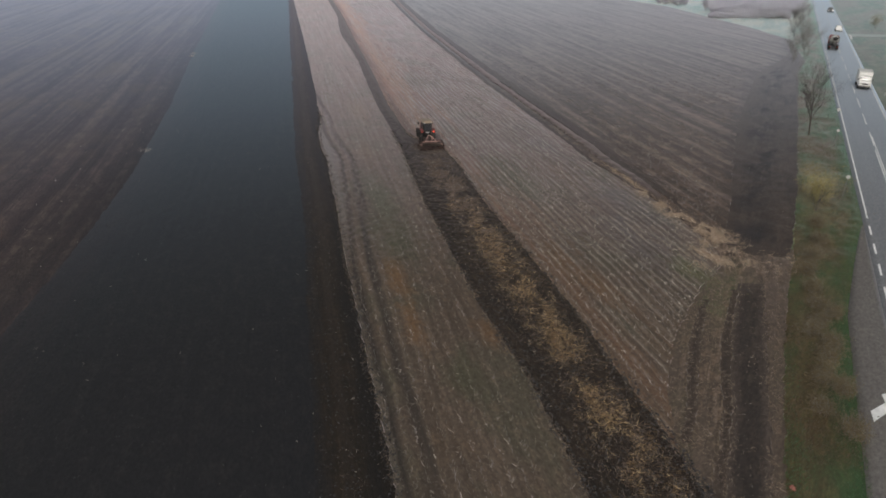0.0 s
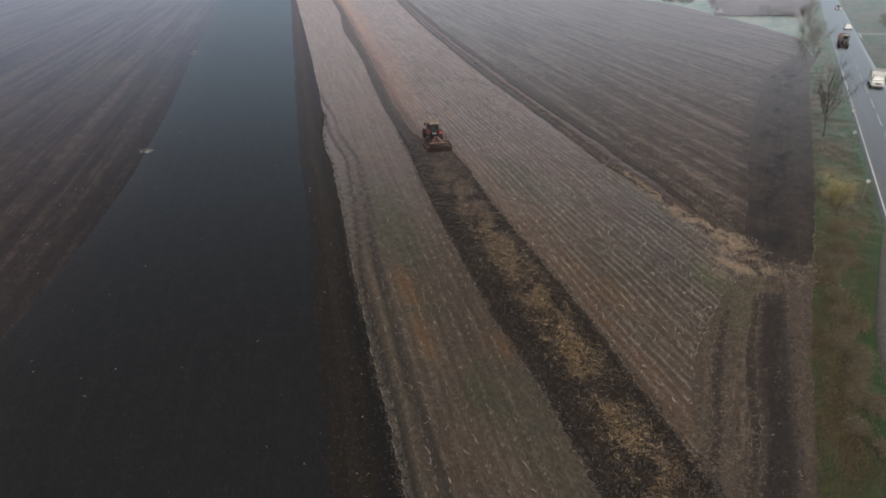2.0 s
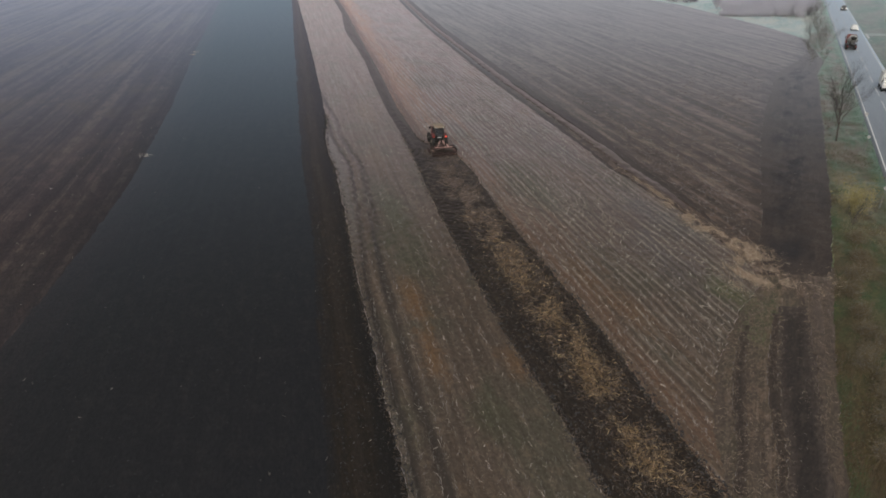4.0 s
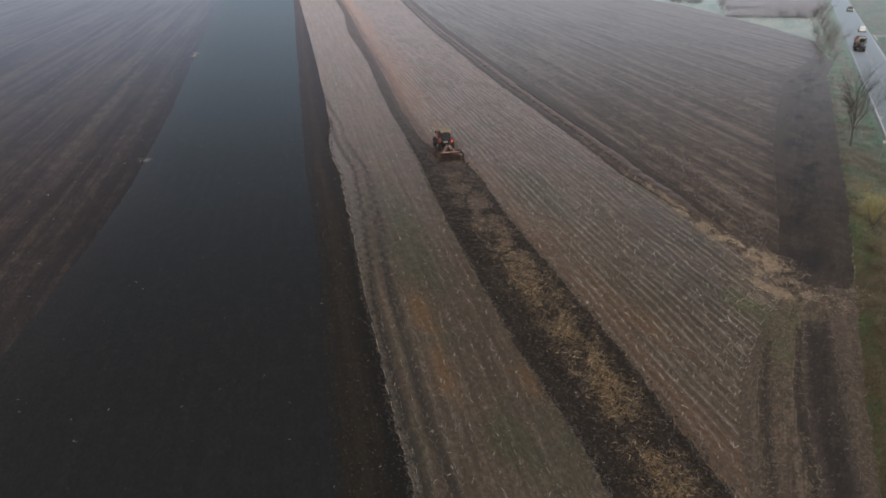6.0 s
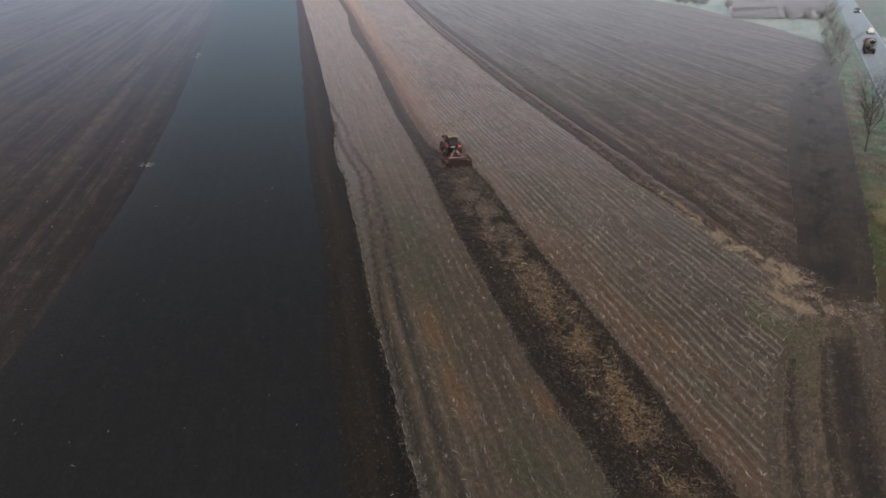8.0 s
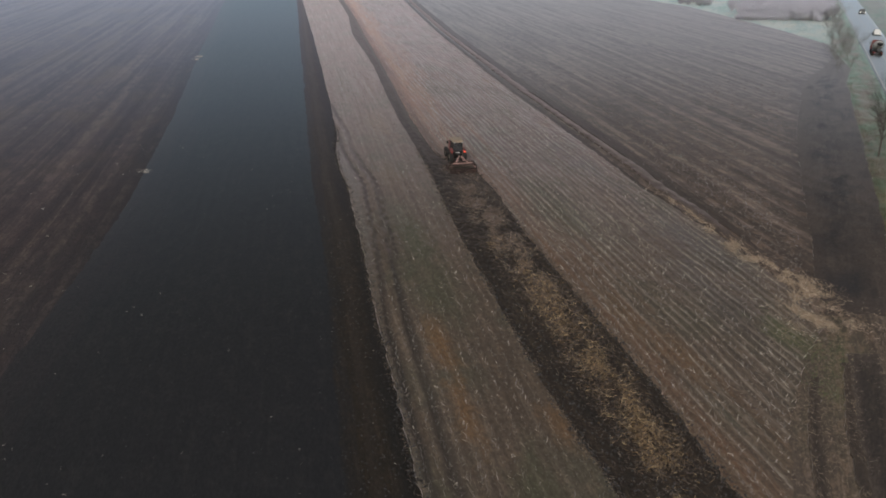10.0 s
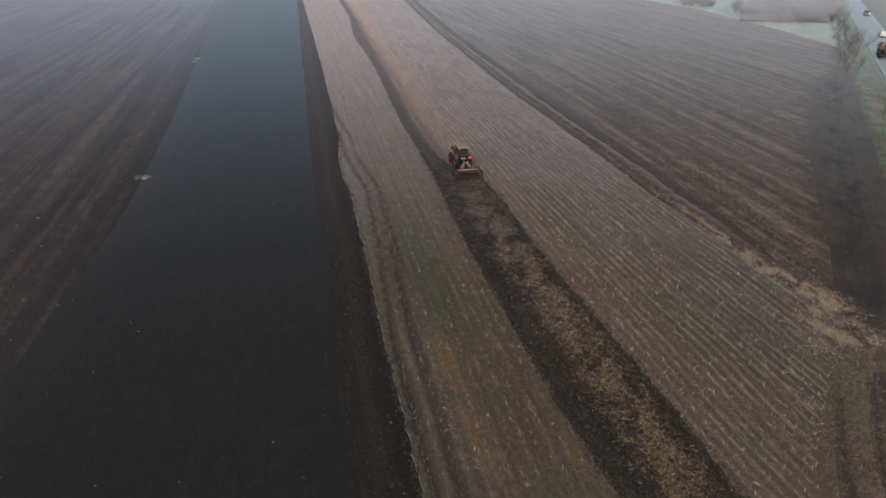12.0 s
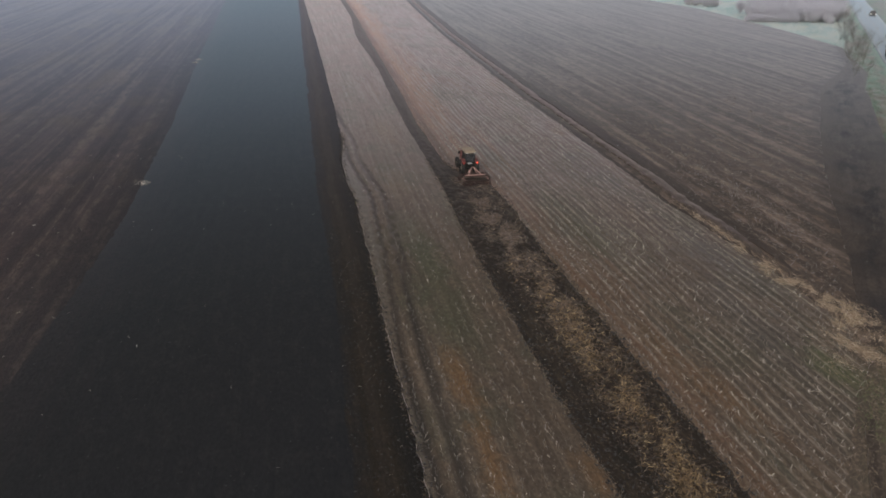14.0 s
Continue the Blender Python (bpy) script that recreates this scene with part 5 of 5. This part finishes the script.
def small_car(m, paint, label, lit=False):
    c = empty("car", m, label, "car")
    for y in (0.85, 3.4):
        for s in (-1, 1):
            wheel(c, s * 0.74, y, 0.31, 0.2, "wheel", 0, s)
    body = part("body", box(box(B(), (1.70, 4.1, 0.58), (0, 2.1, 0.62), 0.14, (0.95, 0.97)), (1.52, 2.5, 0.60), (0, 1.75, 1.15), 0.14, (0.82, 0.66), 0.0), paint, c, "rounded car body")
    part("windscreen", box(B(), (1.3, 0.03, 0.50), (0, 2.79, 1.16), 0.01, (0.88, 1), -0.36), M_GLASS, body)
    part("rear_window", box(B(), (1.3, 0.03, 0.46), (0, 0.71, 1.16), 0.01, (0.88, 1), 0.36), M_GLASS, body)
    for s in (-1, 1):
        part("side_window", box(B(), (0.03, 1.6, 0.36), (s * 0.715, 1.75, 1.17), 0.01, (1, 0.85)), M_GLASS, body)
        part("headlight", box(B(), (0.32, 0.08, 0.14), (s * 0.58, 4.12, 0.70), 0.03), M_HEADLAMP if lit else M_HEADOFF, body)
        part("tail_light", box(B(), (0.28, 0.08, 0.16), (s * 0.60, 0.07, 0.76), 0.03), M_LAMP_DIM, body)
    return c


M_CAB = plain_mat("truck_cab_red", (0.20, 0.05, 0.045), 0.45, vary=0.3, scale=3)
mixer_truck(on_road(154.0, 1.5) @ Matrix.Scale(0.86, 4))
box_van(on_road(117.5, 4.4, True))
small_car(on_road(188.5, 4.4, True), M_WHITE, "small white car on the oncoming lane")
small_car(on_road(236, 4.4, True), M_GREY, "dark grey car with lit headlamps", True)


# ---- signs ----
M_SIGN = plain_mat("sign_back_metal", (0.42, 0.42, 0.40), 0.5, 0.2, vary=0.25, scale=10)
M_POST = plain_mat("galvanised_post", (0.20, 0.20, 0.20), 0.6, 0.3, vary=0.3, scale=10)


def road_sign(x, y, shape, label):
    s = empty("road_sign", pose(x, y, 0, 0, 0, ROAD_DIR), label, "road sign", "signs along the road")
    part("post", bar(B(), (0, 0, -0.2), (0, 0, 2.55), 0.04, 10), M_POST, s)
    bm = B()
    if shape == "round":
        lathe(bm, [(-0.02, 0.02), (-0.02, 0.18), (0.0, 0.205), (0.02, 0.205), (0.03, 0.175), (0.03, 0.02)], Matrix.Translation((0, -0.06, 2.3)) @ Matrix.Rotation(radians(90), 4, "Z"), 28, True)
    else:
        lathe(bm, [(-0.015, 0.36), (0.015, 0.36)], Matrix.Translation((0, -0.06, 2.15)) @ Matrix.Rotation(radians(90), 4, "Z") @ Matrix.Rotation(radians(-90), 4, "X"), 3, True)
    plate = part("sign_plate", bm, M_SIGN, s, "pale metal sign plate")
    part("clamp", box(B(), (0.12, 0.10, 0.05), (0, -0.02, 2.3), 0.01), M_POST, plate)


road_sign(50.5, 79.3, "round", "round pale road sign on a metal post")
road_sign(42.0, 62.1, "round", "round pale road sign on a metal post")
road_sign(56.8, 90.5, "triangle", "triangular pale road sign on a metal post")


def marker_post(x, y):
    s = empty("marker_post", pose(x, y, 0, 0, 0, ROAD_DIR), "white roadside marker post with a dark band", "post", "marker posts")
    part("stake", box(B(), (0.12, 0.10, 1.0), (0, 0, 0.45), 0.02, (0.9, 0.8)), M_WHITE, s)
    part("band", box(B(), (0.13, 0.11, 0.18), (0, 0, 0.72), 0.01), M_DARK, s)


marker_post(75.4, 108.7)
marker_post(83.5, 126.0)


def litter(x, y):
    bm = B()
    bmesh.ops.create_icosphere(bm, subdivisions=2, radius=0.2)
    for v in bm.verts:
        v.co = v.co * (0.7 + 0.6 * noise.noise(v.co * 7)) * 1.0
        v.co.z = v.co.z * 0.6 + 0.12
    bag = part("plastic_bag", bm, plain_mat("red_plastic_film", (0.38, 0.14, 0.11), 0.45, vary=0.5, scale=14))
    bag.location = (x, y, 0.02)
    tagged(bag, "crumpled red and white plastic bag on grass", "litter")


litter(17.6, 22.9)


# ---- trees and shrubs ----
def branch_mesh(name, segments, material, parent, label="", sides=5):
    """Tapered limbs (a, b, ra, rb) as one mesh."""
    a = np.array([s[0] for s in segments], float)
    b = np.array([s[1] for s in segments], float)
    ra, rb = np.array([s[2] for s in segments]), np.array([s[3] for s in segments])
    d = b - a
    d /= np.linalg.norm(d, axis=1)[:, None] + 1e-9
    ref = np.where(np.abs(d[:, 2:3]) > 0.9, np.array([[1.0, 0, 0]]), np.array([[0, 0, 1.0]]))
    u = np.cross(d, ref)
    u /= np.linalg.norm(u, axis=1)[:, None]
    v = np.cross(d, u)
    ang = 2 * np.pi * np.arange(sides) / sides
    ring = np.cos(ang)[None, :, None] * u[:, None] + np.sin(ang)[None, :, None] * v[:, None]
    verts = np.concatenate([a[:, None] + ring * ra[:, None, None], b[:, None] + ring * rb[:, None, None]], 1)
    n = len(a)
    o = np.arange(n)[:, None] * 2 * sides
    faces = np.concatenate([o + np.array([k, (k + 1) % sides, sides + (k + 1) % sides, sides + k]) for k in range(sides)], 0)
    ob = from_arrays(name, verts.reshape(-1, 3), faces, material, smooth=True)
    ob.parent = parent
    return tagged(ob, label)


def grow(r, height, forks, spread_, levels, stems=1):
    """Limbs of a bare tree, thick ones and twigs."""
    thick, twigs, tips = [], [], []

    def shoot(a, d, length, radius, level):
        steps = 3 if level else 5
        for k in range(steps):
            d2 = (d + Vector(r.normal(0, 0.10 + 0.04 * level, 3)) + Vector((0, 0, 0.05))).normalized()
            b = a + d2 * length / steps
            rb = radius * (1 - 0.62 * (k + 1) / steps)
            r0 = radius * (1 - 0.62 * k / steps)
            (thick if level < 2 else twigs).append((tuple(a), tuple(b), r0, rb))
            if level < levels and (level or k >= 1):
                for _ in range(forks if k else max(1, forks - 1)):
                    turn = r.uniform(0, 2 * math.pi)
                    out = Vector((math.cos(turn), math.sin(turn), 0)) * spread_ * r.uniform(0.7, 1.3)
                    shoot(b, (d2 + out).normalized(), length * r.uniform(0.42, 0.68), rb * (0.62 if stems == 1 else 0.5), level + 1)
            a, d = b, d2
        tips.append(tuple(a))

    for s in range(stems):
        lean = Vector((r.normal(0, 0.12 + 0.12 * (stems > 1)), r.normal(0, 0.12 + 0.12 * (stems > 1)), 1)).normalized()
        shoot(Vector((r.normal(0, 0.02), r.normal(0, 0.02), -0.15)), lean, height * 0.62, height * (0.014 if stems == 1 else 0.009), 0)
    return thick, twigs, tips


M_BARK = plain_mat("damp_grey_bark", (0.075, 0.066, 0.056), 0.85, vary=0.4, scale=10, bump=0.02, sheen=0.3)
M_TWIG = plain_mat("brown_grey_twigs", (0.22, 0.22, 0.205), 0.9, vary=0.25, scale=4, sheen=0.6)
# thicket twigs: distance haze mixed into a pale base colour
M_HAZETWIG = plain_mat("haze_pale_brush_twigs", (0.32, 0.30, 0.315), 0.9, vary=0.25, scale=2, sheen=0.8)
M_HAZEL = plain_mat("hazel_brown_twigs", (0.155, 0.152, 0.135), 0.9, vary=0.3, scale=3, sheen=0.6)
M_YELLOW = stalk_mat("yellow_autumn_leaves", (0.215, 0.180, 0.064), (0.285, 0.235, 0.080), (0.18, 0.172, 0.07), 0.5)
M_BUSH = stalk_mat("faded_weed_leaves", (0.078, 0.062, 0.034), (0.115, 0.086, 0.046), (0.16, 0.128, 0.066), 0.3)
# thicket leaves: lightened and blued to carry the haze in their colour
M_MAUVE = stalk_mat("haze_pale_mauve_leaves", (0.42, 0.42, 0.49), (0.48, 0.475, 0.54), (0.47, 0.46, 0.47), 0.9)
M_OLIVE = stalk_mat("olive_autumn_leaves", (0.20, 0.21, 0.165), (0.25, 0.25, 0.20), (0.26, 0.235, 0.19), 0.8)


def bare_tree(x, y, height, seed, label, twig=None, stems=1, levels=3, forks=2, group="trees along the road"):
    r = np.random.default_rng(seed)
    t = empty("tree" if stems == 1 else "shrub", pose(x, y, 0, 0, 0, r.uniform(0, 360)), label, "tree" if stems == 1 else "shrub", group)
    thick, twigs, tips = grow(r, height, forks, 0.42 if stems == 1 else 0.55, levels, stems)
    branch_mesh("trunk", thick, M_BARK if stems == 1 else twig or M_TWIG, t, "damp grey trunk and limbs", 6 if stems == 1 else 3)
    branch_mesh("crown", twigs, twig or M_TWIG, t, "bare leafless twigs", 3)
    return t


def leafy(x, y, height, seed, label, leaves, stems=3, density=14, group="trees along the road", leaf=0.11, low=0.35):
    r = np.random.default_rng(seed)
    t = empty("shrub", pose(x, y, 0), label, "shrub", group)
    thick, twigs, tips = grow(r, height, 2, 0.6, 2, stems)
    branch_mesh("trunk", thick + twigs, M_HAZETWIG if leaves is M_MAUVE else M_TWIG if leaves is M_OLIVE else M_BARK, t, "thin dark stems", 5)
    core = np.array(list(tips) + [q[1] for q in twigs] + [q[1] for q in thick[len(thick) // 4:]])
    core = core[r.random(len(core)) < np.clip(low + core[:, 2] / height * 0.5, 0, 1)]
    p = np.repeat(core, density // 3 + 1, 0)
    n = len(p)
    p = p + r.normal(0, 0.28, (n, 3))
    p[:, 2] = np.maximum(p[:, 2], 0.05)
    d = r.normal(0, 1, (n, 3))
    d /= np.linalg.norm(d, axis=1)[:, None]
    e = np.cross(d, r.normal(0, 1, (n, 3)))
    e /= np.linalg.norm(e, axis=1)[:, None]
    s = leaf * r.uniform(0.6, 1.4, n)[:, None]
    verts = np.stack([p - d * s, p + e * s * 0.55, p + d * s, p - e * s * 0.55], 1).reshape(-1, 3)
    crown_ = from_arrays("crown", verts, np.arange(4 * n).reshape(n, 4), leaves)
    crown_.parent = t
    tagged(crown_, "thin autumn leaves")
    return t


bare_tree(50.0, 84.6, 9.3, 1, "tall bare grey tree on the road verge", levels=4, forks=3, twig=M_BARK)
leafy(37.2, 58.2, 4.0, 2, "small yellow-leaved tree with thin stems", M_YELLOW, 4, 66, leaf=0.055, low=-0.3)
leafy(38.2, 60.6, 2.6, 3, "small yellow-leaved shrub on the verge", M_YELLOW, 3, 40, leaf=0.05)
rr = np.random.default_rng(91)
roadside = [bare_tree(float(road_x(141 + 9 * k, -4.5)), 141 + 9 * k, 3.0 + 0.9 * k, 100 + k, "bare grey-brown shrub in the roadside hedgerow", M_HAZEL, 3, 3 + k % 2, 3) for k in range(4)]
for k in range(16):
    y = 138 + 6.6 * k + rr.uniform(-1.5, 1.5)
    copy_thing(roadside[k % 4], pose(float(road_x(y, -rr.uniform(2.6, 7.5))), y, 0, 0, 0, rr.uniform(0, 360)))
# far thicket, its haze painted into leaf and twig colours
brush = [leafy(89 + 12 * k, 223, 3.8 + 0.5 * k, 200 + k, "dense bare mauve-brown shrub in a meadow thicket, coloured haze-pale", M_MAUVE, 6, 12, "thicket in the meadow", 0.09, 1.0) for k in range(3)]
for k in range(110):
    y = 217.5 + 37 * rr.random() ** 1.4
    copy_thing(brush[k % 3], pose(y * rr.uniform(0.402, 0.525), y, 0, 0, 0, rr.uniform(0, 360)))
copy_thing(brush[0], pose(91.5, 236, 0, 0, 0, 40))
scrub = [leafy(86 + 9 * k, 217 + k, 1.3 + 0.55 * k, 210 + k, "low bare mauve-brown scrub at a thicket's edge, coloured haze-pale", M_MAUVE, 5, 14, "thicket in the meadow", 0.08, 1.0) for k in range(3)]
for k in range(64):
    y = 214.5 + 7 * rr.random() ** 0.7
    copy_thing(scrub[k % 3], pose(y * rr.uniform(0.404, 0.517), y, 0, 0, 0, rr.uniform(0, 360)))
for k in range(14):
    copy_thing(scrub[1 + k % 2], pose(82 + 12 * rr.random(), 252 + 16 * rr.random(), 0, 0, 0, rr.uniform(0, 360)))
for k in range(9):
    leafy(float(road_x(150 + 14 * k, rr.uniform(14, 45))), 150 + 14 * k, rr.uniform(2.0, 4.0), 300 + k, "low olive shrub in the grass across the road", M_OLIVE, 3, 10, "shrubs across the road")
for x, y, h in ((25.4, 36.2, 1.1), (27.6, 40.1, 0.9), (29.5, 45.2, 1.2), (33.5, 51.0, 1.0), (24.9, 33.4, 0.9), (22.0, 28.6, 0.8), (26.6, 37.8, 0.8), (23.4, 31.0, 1.3), (24.2, 30.2, 1.0), (22.6, 26.5, 1.2), (26.0, 34.6, 1.2), (28.6, 42.4, 1.1), (28.0, 38.6, 1.0), (31.2, 47.6, 1.3), (35.2, 54.2, 1.2)):
    leafy(x, y, h, int(x * 10), "low brown weedy bush on the verge", M_BUSH, 6, 9, "weedy bushes on the verge", 0.045)
